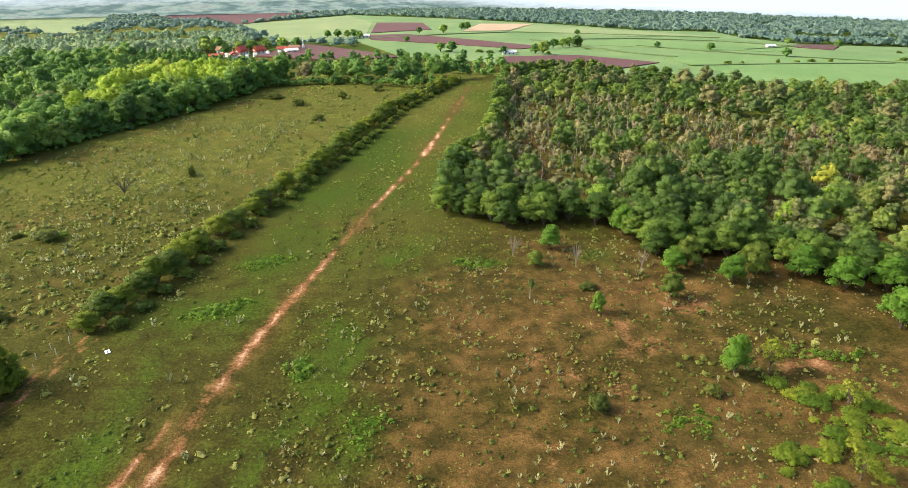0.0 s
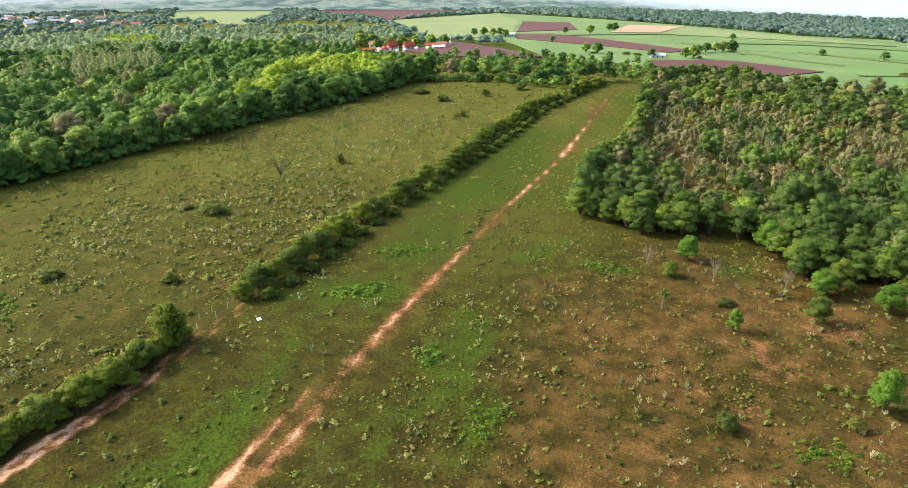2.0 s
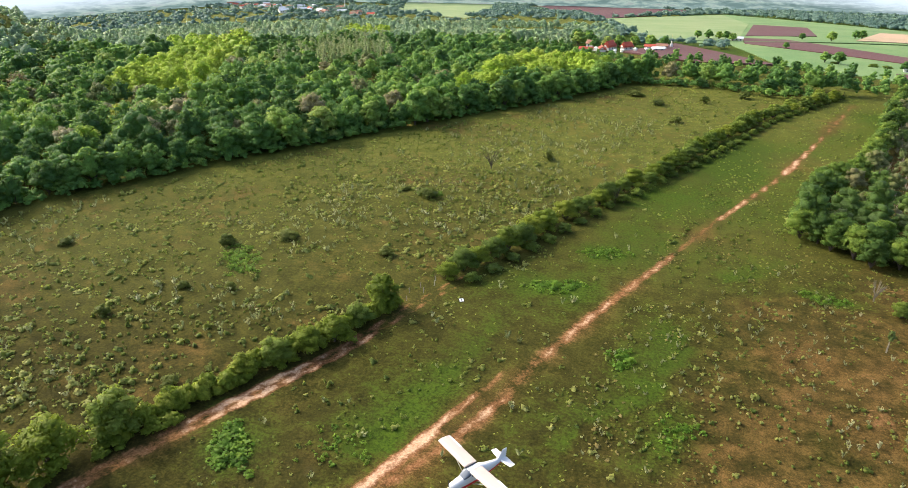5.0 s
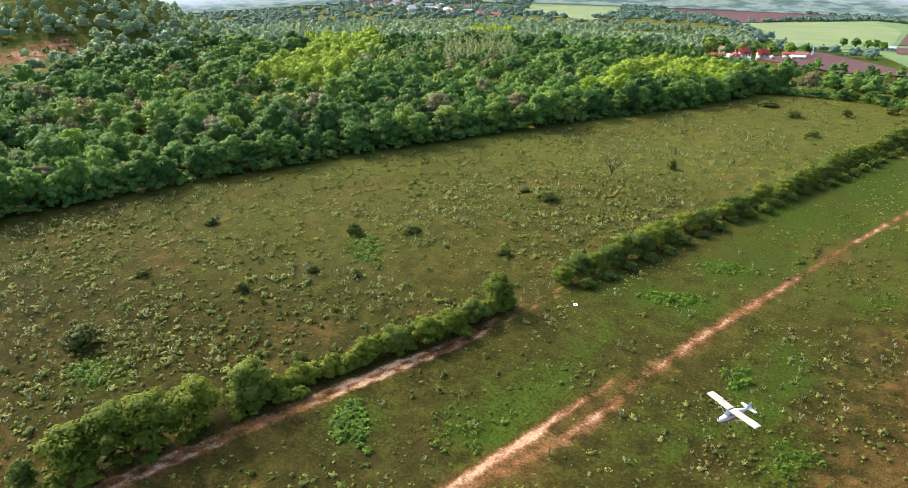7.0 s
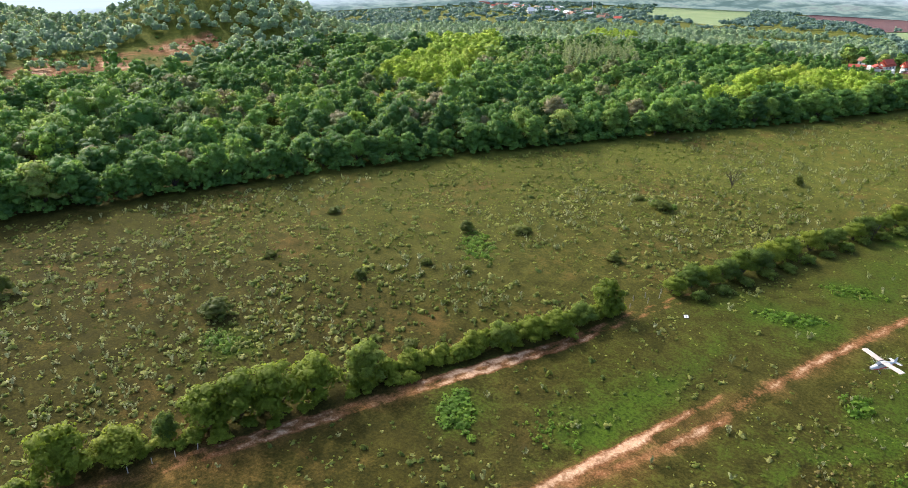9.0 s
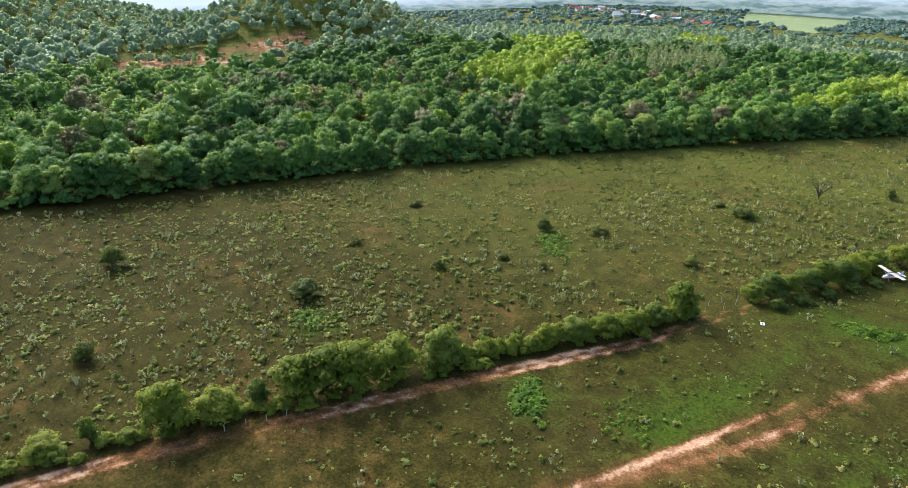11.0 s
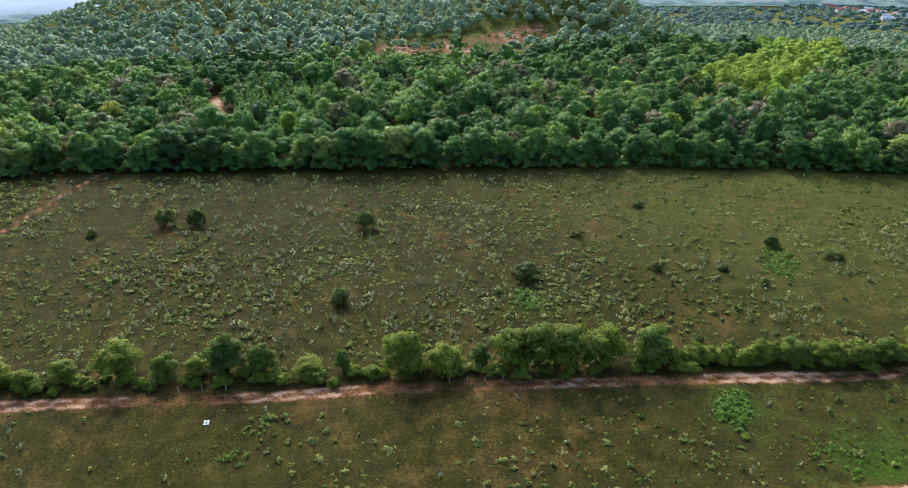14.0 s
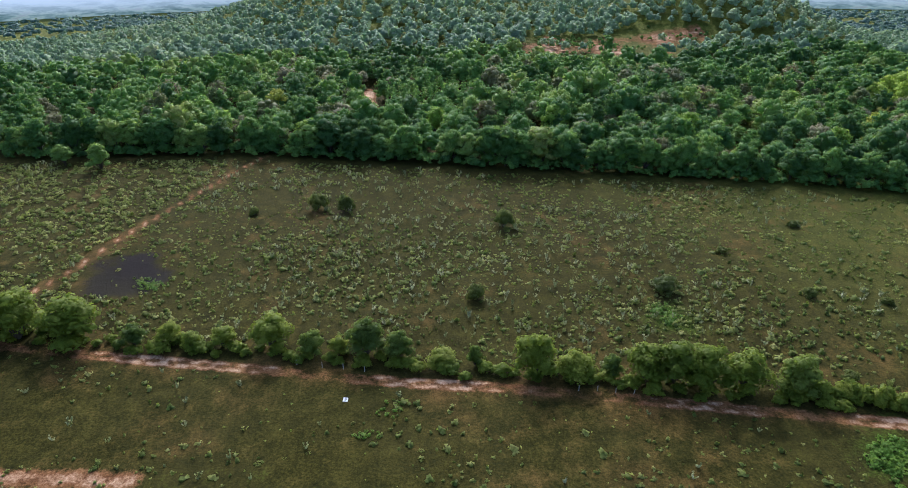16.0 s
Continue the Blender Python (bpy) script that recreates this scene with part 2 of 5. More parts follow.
# ---- mesh helpers ----
def mesh_of(name, v, faces, material, smooth=False):
    me = bpy.data.meshes.new(name)
    me.from_pydata(np.asarray(v).tolist(), [], faces if isinstance(faces, list) else np.asarray(faces).tolist())
    me.materials.append(material)
    if smooth:
        me.shade_smooth()
    return me


def part(name, v, faces, material, parent, label="", smooth=False):
    """One mesh object under a thing or under a part."""
    ob = new(name, v if isinstance(v, bpy.types.Mesh) else mesh_of(name, v, faces, material, smooth))
    ob.parent = parent
    return tagged(ob, label)


def join(*pieces):
    vs, fs, n = [], [], 0
    for v, f in pieces:
        vs.append(np.asarray(v, float).reshape(-1, 3))
        fs += [[i + n for i in face] for face in (f if isinstance(f, list) else f.tolist())]
        n += len(vs[-1])
    return np.concatenate(vs), fs


def box(x0, y0, z0, x1, y1, z1):
    v = [(x, y, z) for z in (z0, z1) for x, y in ((x0, y0), (x1, y0), (x1, y1), (x0, y1))]
    return np.array(v, float), [[3, 2, 1, 0], [4, 5, 6, 7], [0, 1, 5, 4], [1, 2, 6, 5], [2, 3, 7, 6], [3, 0, 4, 7]]


def tube(points, radii, n=6):
    """A tapered round limb along points."""
    pts = [Vector(p) for p in points]
    v, f = [], []
    for i, (p, r) in enumerate(zip(pts, radii)):
        d = (pts[min(i + 1, len(pts) - 1)] - pts[max(i - 1, 0)]).normalized()
        side = d.orthogonal().normalized()
        other = d.cross(side)
        v += [p + (side * math.cos(a) + other * math.sin(a)) * r for a in (2 * math.pi * k / n for k in range(n))]
    for i in range(len(pts) - 1):
        f += [[i * n + k, i * n + (k + 1) % n, (i + 1) * n + (k + 1) % n, (i + 1) * n + k] for k in range(n)]
    f += [list(range(n))[::-1], [(len(pts) - 1) * n + k for k in range(n)]]
    return np.array([tuple(p) for p in v]), f


def cards(rng, centre, normal, size, bend=0.25):
    """Small bent leaf clusters: one quad each, uneven in outline."""
    n = len(centre)
    normal = normal / np.linalg.norm(normal, axis=1, keepdims=True)
    ref = rng.normal(size=(n, 3))
    a = np.cross(normal, ref)
    a /= np.linalg.norm(a, axis=1, keepdims=True) + 1e-9
    b = np.cross(normal, a)
    s = np.broadcast_to(size, (n,))[:, None]
    out = []
    for i, (ua, ub) in enumerate(((-0.5, -0.4), (0.55, -0.3), (0.45, 0.45), (-0.4, 0.4))):
        ja, jb = rng.uniform(0.65, 1.25, (n, 1)), rng.uniform(0.65, 1.25, (n, 1))
        lift = bend * s * (0.5 if i % 2 else -0.5) * rng.uniform(0.2, 1.3, (n, 1))
        out.append(centre + a * ua * ja * s + b * ub * jb * s + normal * lift)
    v = np.stack(out, 1).reshape(-1, 3)
    return v, np.arange(4 * n).reshape(-1, 4)


def soft_normals(me, normals):
    """Shading normals for foliage, so that a crown takes the light as one rounded mass."""
    me.shade_smooth()
    n = np.asarray(normals, float)
    me.normals_split_custom_set_from_vertices((n / (np.linalg.norm(n, axis=1, keepdims=True) + 1e-9)).tolist())


def lobes_points(rng, lobes, n, low=-0.45, fill=0.12):
    """Points and outward directions over the outer shell of several ellipsoids."""
    lobes = np.array(lobes, float)
    area = lobes[:, 3] * lobes[:, 4]
    pick = rng.choice(len(lobes), n, p=area / area.sum())
    z = rng.uniform(low, 1, n)
    th = rng.uniform(0, 2 * math.pi, n)
    r = np.sqrt(1 - z * z)
    d = np.stack([r * np.cos(th), r * np.sin(th), z], 1)
    depth = 1.06 - rng.exponential(fill, n)
    c = lobes[pick, :3] + d * lobes[pick, 3:] * depth.clip(0.3)[:, None]
    nrm = d / lobes[pick, 3:]
    nrm /= np.linalg.norm(nrm, axis=1, keepdims=True)
    card = nrm + rng.normal(size=(n, 3)) * 0.42
    card[:, 2] += 0.35
    card /= np.linalg.norm(card, axis=1, keepdims=True)
    return c, card, np.repeat(nrm * 0.62 + card * 0.40 + np.array([0, 0, 0.30]), 4, 0)


ICO_V = np.array([(0, 0, 1)] + [(math.cos(a) * 0.89, math.sin(a) * 0.89, 0.45) for a in (k * 2 * math.pi / 5 for k in range(5))]
                 + [(math.cos(a) * 0.89, math.sin(a) * 0.89, -0.45) for a in ((k + 0.5) * 2 * math.pi / 5 for k in range(5))] + [(0, 0, -1)])
ICO_F = [[0, 1 + k, 1 + (k + 1) % 5] for k in range(5)] + [[1 + k, 6 + k, 1 + (k + 1) % 5] for k in range(5)] \
    + [[1 + (k + 1) % 5, 6 + k, 6 + (k + 1) % 5] for k in range(5)] + [[11, 6 + (k + 1) % 5, 6 + k] for k in range(5)]


ICO_V = ICO_V / np.linalg.norm(ICO_V, axis=1, keepdims=True)
def clumps(rng, lobes, fill=0.93, low=-0.35):
    """Uneven leafy masses, one for each lobe of a crown, open below, with their shading directions."""
    bv, bf = ICO_V, ICO_F
    keep = [q for q in bf if max(bv[i][2] for i in q) > low]
    V, F, N, n = [], [], [], 0
    for l in lobes:
        j = rng.normal(1.0, 0.17, (len(bv), 1))
        V.append(bv * j * np.array(l[3:]) * fill + np.array(l[:3]))
        N.append(bv * 0.85 + rng.normal(0, 0.16, bv.shape) + np.array([0, 0, 0.28]))
        F += [[i + n for i in q] for q in keep]
        n += len(bv)
    return np.concatenate(V), F, np.concatenate(N)


def dome_lobes(rng, h, w, base, count):
    """A broad rounded crown: one mass with smaller ones set over it."""
    t = h - base
    out = [(0, 0, base + t * 0.46, w * 0.36, w * 0.36, t * 0.40)]
    turn = rng.uniform(0, 6.28)
    for k in range(count):
        zf = 1 - (k + 0.5) / count * rng.uniform(0.85, 1.0)
        a = turn + k * 2.4 + rng.normal(0, 0.25)
        s = w * rng.uniform(0.14, 0.23)
        r = math.sqrt(1 - zf * zf) * (w * 0.5 - s * 0.75) * rng.uniform(0.85, 1.12)
        out.append((math.cos(a) * r, math.sin(a) * r, base + t * 0.18 + zf * (t * 0.76 - s * 0.6), s, s * rng.uniform(0.85, 1.15), s * rng.uniform(0.65, 0.85)))
    return out


def tree_mesh(seed, h, w, base, n, size, leaf, lobes=7, core=0.84):
    """Meshes of a tree: trunk with limbs, and crown."""
    rng = np.random.default_rng(seed)
    lob = dome_lobes(rng, h, w, base, lobes)
    r0 = 0.02 * h + 0.05
    lean = rng.normal(0, 0.03 * h, 2)
    wood = [tube([(0, 0, -0.3), (lean[0] * 0.3, lean[1] * 0.3, base * 0.6), (lean[0], lean[1], base + (h - base) * 0.55)], [r0 * 1.25, r0 * 0.8, r0 * 0.3])]
    for x, y, z, s, *_ in lob[1:]:
        wood.append(tube([(lean[0] * 0.4, lean[1] * 0.4, base * 0.75), (x * 0.5, y * 0.5, (base * 0.75 + z) * 0.5 + 0.1 * h), (x, y, z)], [r0 * 0.5, r0 * 0.35, r0 * 0.12], 5))
    trunk = mesh_of("trunk", *join(*wood), M_BARK)
    c, nrm, soft = lobes_points(rng, lob, n)
    leaves = cards(rng, c, nrm, size * rng.uniform(0.6, 1.35, n))
    crown = mesh_of("crown", *leaves, leaf)
    if core:
        inner = clumps(rng, lob, core, -0.6)
        k = len(crown.vertices)
        v = np.concatenate([leaves[0], inner[0]])
        crown = bpy.data.meshes.new("crown")
        crown.from_pydata(v.tolist(), [], leaves[1].tolist() + [[i + k for i in f] for f in inner[1]])
        crown.materials.append(leaf)
        soft = np.concatenate([soft, inner[2]])
    soft_normals(crown, soft)
    return trunk, crown


# ---- the plan ----
def interp(points, v, axis=1):
    p = sorted(points, key=lambda q: q[axis])
    return np.interp(v, [q[axis] for q in p], [q[1 - axis] for q in p])


def inside(poly, x, y):
    x, y = np.asarray(x, float), np.asarray(y, float)
    hit = np.zeros(x.shape, bool)
    for (x0, y0), (x1, y1) in zip(poly, poly[1:] + poly[:1]):
        with np.errstate(divide="ignore", invalid="ignore"):
            hit ^= ((y0 > y) != (y1 > y)) & (x < (x1 - x0) * (y - y0) / (y1 - y0 + 1e-12) + x0)
    return hit


def line_distance(line, x, y):
    """Distance to a polyline."""
    best = np.full(np.shape(x), 1e9)
    for (x0, y0), (x1, y1) in zip(line, line[1:]):
        dx, dy = x1 - x0, y1 - y0
        t = (((x - x0) * dx + (y - y0) * dy) / (dx * dx + dy * dy)).clip(0, 1)
        best = np.minimum(best, np.hypot(x - x0 - t * dx, y - y0 - t * dy))
    return best


def rise(x, y):
    """Height of the land: level near by, falling away into the far plain, with two wooded hills."""
    x, y = np.asarray(x, float), np.asarray(y, float)
    d = np.hypot(x, y)
    s = 0.068 + 0.017 * (-x / np.maximum(d, 1)).clip(0, 1)
    s = s - 0.017 * np.exp(-((np.degrees(np.arctan2(-x, y)) - 42) / 18) ** 2)
    t = np.maximum(0, d - 440.0)
    z = -s * (np.sqrt(t * t + 3600.0) - 60.0)
    z = z + 62 * np.exp(-(((x + 750) / 190) ** 2 + ((y + 10) / 175) ** 2))
    return z + 55 * np.exp(-(np.hypot(x + 583, y - 249) / 78) ** 2)


TRACK = [(-152, -210), (-140, -160), (-129, -115), (-121, -82), (-111, -44), (-105, -14), (-97, 18), (-91, 41), (-86, 60), (-80, 82), (-75, 110), (-70, 132)]
TRAIL = [(-57, 36), (-51, 58), (-45, 77), (-43, 100), (-39, 122), (-33, 151), (-25, 190), (-13, 238), (-5, 285), (2, 332), (8, 374)]
TRAIL_B = [(-57, 38), (-53, 62), (-50, 78), (-47, 94)]
SAND_SPOTS = [[(-46.5, 73), (-43.8, 87)], [(-41, 113), (-37, 131)], [(-33.5, 148), (-31, 160)], [(-24.5, 192), (-19, 214)], [(-11, 245), (-8, 262)], [(-55, 50), (-50, 72)]]
TRAIL_C = [(-93, -125), (-89, -103), (-86, -80)]
PATH_FIELD = [(-140, -132), (-156, -126), (-166, -121), (-188, -114), (-209, -106), (-223, -100), (-244, -91), (-262, -82)]
FOREST_EDGE = [(-285, -330), (-270, -187), (-264, -96), (-250, -38), (-239, 0), (-222, 62), (-205, 118), (-190, 160), (-170, 205), (-145, 262), (-124, 300), (-109, 337), (-97, 374), (-92, 390)]
HEDGE = [(-156, -200), (-144, -150), (-133, -113), (-127, -90), (-119, -52), (-112, -23), (-105, 5), (-99, 25), (-95, 45), (-89, 68), (-81, 92), (-78, 112), (-76, 122), (-70, 138), (-65, 158), (-61, 181), (-52, 210), (-43, 245), (-36, 283), (-26, 322), (-12, 358), (0, 388)]
WOOD_R = [(-5, 187), (4, 181), (14, 176), (35, 180), (44, 175), (49, 158), (74, 155), (86, 146), (103, 140), (130, 128), (180, 118), (260, 90), (420, 60), (520, 300), (390, 330), (237, 361), (162, 375), (119, 391), (75, 414), (32, 408), (27, 385), (24, 370), (17, 308), (10, 257), (-3, 228)]
BACK_WOOD = [(-100, 376), (-80, 384), (-55, 388), (-25, 378), (-4, 386), (8, 392), (30, 402), (34, 440), (60, 445), (80, 426), (96, 420), (60, 455), (10, 505), (-20, 515), (-36, 470), (-84, 455), (-110, 470), (-135, 480)]
LOW_WOOD = [(-90, 372), (-190, 400), (-230, 520), (-100, 520), (60, 470), (40, 385)]
TEMPLE_YARD = [(-122, 455), (-172, 470), (-182, 508), (-150, 530), (-112, 548), (-108, 505)]
SCRUB = [(8, 208), (18, 262), (24, 345), (60, 350), (120, 310), (172, 255), (160, 210), (95, 196), (40, 203)]
GROVE_A = [(-158, 272), (-148, 307), (-132, 340), (-114, 372), (-123, 411), (-158, 440), (-176, 400), (-177, 364), (-167, 314)]
GROVE_B = [(-306, 205), (-259, 225), (-300, 270), (-367, 363), (-446, 431), (-470, 380), (-400, 320), (-350, 264), (-335, 225)]
GROVE_C = [(-354, 443), (-317, 455), (-378, 551), (-426, 555)]
CLEARING = [(-318, 203), (-262, 242), (-266, 247), (-322, 209)]
PIT = [(-436, 58), (-442, 110), (-446, 142), (-466, 188), (-482, 209), (-508, 200), (-522, 165), (-505, 132), (-500, 85), (-472, 55)]
PALE_GROVE = [(-290, 302), (-236, 344), (-322, 464), (-352, 448), (-330, 380), (-318, 330)]
PLANTATION = [(-318, -34), (-316, -12), (-352, 18), (-362, 4), (-345, -34)]
FOREST_ROAD = [(-305, -40), (-372, -42)]
BURN = [(-158, -117), (-170, -117), (-176, -108), (-171, -98), (-160, -93), (-152, -98), (-152, -108)]
YELLOW_PATCH = [(54, 104), (65, 106), (80, 97), (76, 82), (54, 76), (48, 84), (60, 93)]
CROPS = {
    "crop_field": (M_CROP, 0.5, [(-150, 612), (-308, 966), (-190, 1330), (-3, 1090), (132, 932), (208, 816), (296, 812), (290, 712), (318, 642), (430, 655), (470, 560), (300, 345), (245, 366), (164, 381), (119, 397), (76, 420), (34, 446), (-36, 478), (-80, 600)]),
    "pale_field": (M_CROP_PALE, 0.8, [(-142, 608), (-300, 966), (-190, 1290), (-112, 985), (-82, 650)]),
    "upper_field": (M_CROP_PALE, 0.8, [(104, 912), (200, 798), (270, 716), (160, 690), (60, 760), (94, 900)]),
    "ploughed_field": (M_PLOUGH, 1.0, [(-85, 729), (-105, 972), (-42, 955), (-25, 783)]),
    "ploughed_strip": (M_PLOUGH, 1.0, [(-83, 691), (-48, 703), (70, 551), (49, 530), (-73, 625)]),
    "ploughed_corner": (M_PLOUGH, 1.0, [(-137, 487), (-120, 580), (-36, 474), (-84, 458)]),
    "ploughed_near": (M_PLOUGH, 1.0, [(29, 475), (86, 488), (132, 452), (96, 423), (31, 448)]),
    "ploughed_far": (M_PLOUGH, 1.0, [(-555, 1291), (-599, 1539), (-223, 1507), (-298, 990)]),
    "deep_field": (M_CROP_DEEP, 0.8, [(140, 470), (165, 500), (320, 520), (388, 600), (245, 372), (170, 388)]),
    "deep_strip": (M_CROP_DEEP, 0.8, [(95, 580), (150, 640), (290, 600), (250, 545), (155, 560)]),
    "stubble_field": (M_TAN, 1.1, [(9, 748), (33, 917), (101, 927), (58, 764)]),
    "red_strip": (M_PLOUGH, 1.1, [(283, 604), (309, 637), (347, 640), (312, 582)]),
    "meadow": (M_CROP_PALE, 0.6, [(-326, 650), (-256, 693), (-228, 629), (-277, 580)]),
    "far_meadow": (M_CROP_PALE, 0.6, [(-900, 1420), (-1160, 2109), (-815, 1700), (-511, 1060), (-440, 830), (-600, 900)]),
}
LUSH = [(-51, 130, 9, 4), (-47, 154, 9, 5), (-29, 108, 3, 5), (5, 154, 8, 3), (-78, 52, 7, 9), (-60, 66, 9, 7), (-125, 105, 16, 8), (-128, 32, 9, 6), (-159, -96, 9, 6),
        (-56, 97, 5, 30), (-22, 118, 7, 22), (-34, 215, 16, 50), (-45, 120, 6, 26), (60, 98, 14, 10), (40, 93, 6, 5), (-14, 92, 5, 14), (-62, 78, 12, 10), (-110, 172, 12, 8), (-12, 148, 7, 16)]

ground_rng = np.random.default_rng(5)


def axis_lines(pieces, far):
    out = []
    for a, b, s in pieces:
        out += list(np.arange(a, b, s))
    lo, hi = [], []
    v, s = pieces[0][0], pieces[0][2]
    while v > -far:
        s *= 1.13
        v -= s
        lo.append(v)
    v, s = pieces[-1][1], pieces[-1][2]
    hi.append(v)
    while v < far:
        s *= 1.13
        v += s
        hi.append(v)
    return np.array(lo[::-1] + out + hi)


def blob_noise(x, y, scale, seed):
    """Smooth random values over the plan, about -1 to 1."""
    r = np.random.default_rng(seed)
    z = np.zeros_like(x)
    for _ in range(14):
        k = r.normal(size=2) / scale
        z = z + np.sin(x * k[0] + y * k[1] + r.uniform(0, 6.28))
    return z / 3.2


gx = axis_lines([(-330, -150, 3.2), (-150, -20, 1.4), (-20, 80, 2.2), (80, 330, 4.0)], 4800)
gy = axis_lines([(-220, -130, 3.2), (-130, 260, 2.2), (260, 480, 4.0)], 4800)
X, Y = np.meshgrid(gx, gy)
Z = rise(X, Y)
near = ((X > -300) & (X < 200) & (Y > -250) & (Y < 420))
fine_part = (X > -148) & (X < 78) & (Y > -128) & (Y < 258)
Z = Z + near * 0.12 * blob_noise(X, Y, 8, 2) + fine_part * 0.10 * blob_noise(X, Y, 2.6, 3)
nx, ny = len(gx), len(gy)
I = np.arange(nx * ny).reshape(ny, nx)
quads = np.stack([I[:-1, :-1], I[:-1, 1:], I[1:, 1:], I[1:, :-1]], -1).reshape(-1, 4)
me = mesh_of("ground", np.stack([X, Y, Z], -1).reshape(-1, 3), quads, M_GROUND, True)
edge_x = interp(FOREST_EDGE, Y)
hedge_x = interp(HEDGE, Y)
wob = blob_noise(X, Y, 9, 7)
track_d, trail_d = line_distance(TRACK, X, Y), line_distance(TRAIL, X, Y)
ruts = np.exp(-((track_d - 1.1) / 0.8) ** 2)
along_track = np.interp(Y, [-120, -6, 2, 8, 16, 90, 100], [1.0, 1.0, 0.7, 0.7, 1.05, 1.05, 0.5])
soil = np.maximum(ruts * (0.84 + 0.24 * blob_noise(X, Y, 9, 11)), 0.42 * np.exp(-(track_d / 2.4) ** 2)) * along_track
soil = np.maximum(soil, np.exp(-(trail_d / 1.15) ** 2) * (0.58 + 0.12 * np.clip((Y - 120) / 40, 0, 1) + 0.18 * blob_noise(X, Y, 11, 12)))
soil = np.maximum(soil, np.exp(-(line_distance(TRAIL_B, X, Y) / 1.0) ** 2) * (0.84 + 0.2 * wob))
soil = np.maximum(soil, 0.46 * np.exp(-(trail_d / 3.0) ** 2) * np.clip((230 - Y) / 90, 0, 1))
for spot in SAND_SPOTS:
    soil = np.maximum(soil, np.exp(-(line_distance(spot, X, Y) / 1.15) ** 2) * 0.84)
soil = np.maximum(soil, np.exp(-(line_distance(TRAIL_C, X, Y) / 3.0) ** 2) * 0.75)
soil = np.maximum(soil, np.exp(-(line_distance(PATH_FIELD, X, Y) / 1.2) ** 2) * 0.82)
soil = np.maximum(soil, np.exp(-(line_distance(FOREST_ROAD, X, Y) / 4.0) ** 2) * 0.9)
soil = np.maximum(soil, inside(PIT, X, Y) * (0.62 + 0.20 * wob))
front = ((X > -45) & (Y > 20) & (Y < 190)) * np.clip((X + 34 + 7 * wob) / 40, 0, 1) * np.clip((195 - Y) / 30, 0, 1)
soil = np.maximum(soil, front * (0.15 + 0.16 * blob_noise(X, Y, 3.5, 18)))
field = ((X > edge_x) & (X < hedge_x)) * 1.0
far_off = np.clip((np.hypot(X, Y) - 420) / 120, 0, 1)
dry = 0.19 + 0.10 * ((X > hedge_x) & (Y < 20)) + 0.30 * front + 0.05 * field + 0.10 * blob_noise(X, Y, 4, 13) + 0.07 * wob + 0.07 * blob_noise(X, Y, 25, 14)
dry = dry + 0.34 * np.exp(-(track_d / 3.4) ** 2) * np.clip((75 - Y) / 25, 0.3, 1) + 0.45 * np.exp(-(trail_d / 3.4) ** 2) + 0.4 * np.exp(-(line_distance(TRAIL_B, X, Y) / 3) ** 2) + 0.3 * np.exp(-(line_distance(PATH_FIELD, X, Y) / 2.5) ** 2)
dry = dry * (1 - far_off) + 0.45 * inside(SCRUB, X, Y)
lush = 0.05 + 0.22 * ((X > hedge_x) & (front < 0.3)) * np.clip((Y + 20) / 60, 0.2, 1) + 0.16 * blob_noise(X, Y, 14, 15) + 0.10 * front * blob_noise(X, Y, 6, 17) + 0.75 * far_off * np.where(X < -250, 0.1, 1.0) + 0.05 * (X > hedge_x) + 0.20 * (X > hedge_x) * np.clip((Y - 130) / 40, 0, 1) * (1 - far_off)
for x, y, a, b in LUSH:
    lush = lush + 0.30 * np.exp(-(((X - x) / a) ** 2 + ((Y - y) / b) ** 2))
burnt = 1.25 * np.exp(-(np.hypot((X + 163) / 11, (Y + 106) / 10) * (1 + 0.30 * blob_noise(X, Y, 4, 19))) ** 2.5) + 0.55 * np.exp(-(((X + 64) / 5) ** 2 + ((Y - 55) / 8) ** 2)) + 0.6 * np.exp(-(np.hypot(X + 203, Y + 50) / 9) ** 2)
zone = me.color_attributes.new("zone", "FLOAT_COLOR", "POINT")
zone.data.foreach_set("color", np.stack([soil.clip(0, 1), lush.clip(0, 1), burnt.clip(0, 1), np.ones_like(soil)], -1).ravel())
# Grass lightens with distance here: haze put into the ground colour.
straw = np.maximum(np.clip((Y - 90 - 0.25 * X + 25 * blob_noise(X, Y, 40, 16)) / 170, 0, 1) * (1 - far_off) * (1 - front), 1.3 * far_off)
att = me.attributes.new("straw", "FLOAT", "POINT")
att.data.foreach_set("value", straw.ravel())
att = me.attributes.new("dry", "FLOAT", "POINT")
att.data.foreach_set("value", dry.clip(0, 1).ravel())
tagged(new("ground", me), "grassy ground with bare red earth, tracks and worn patches", "ground", kind="structure")


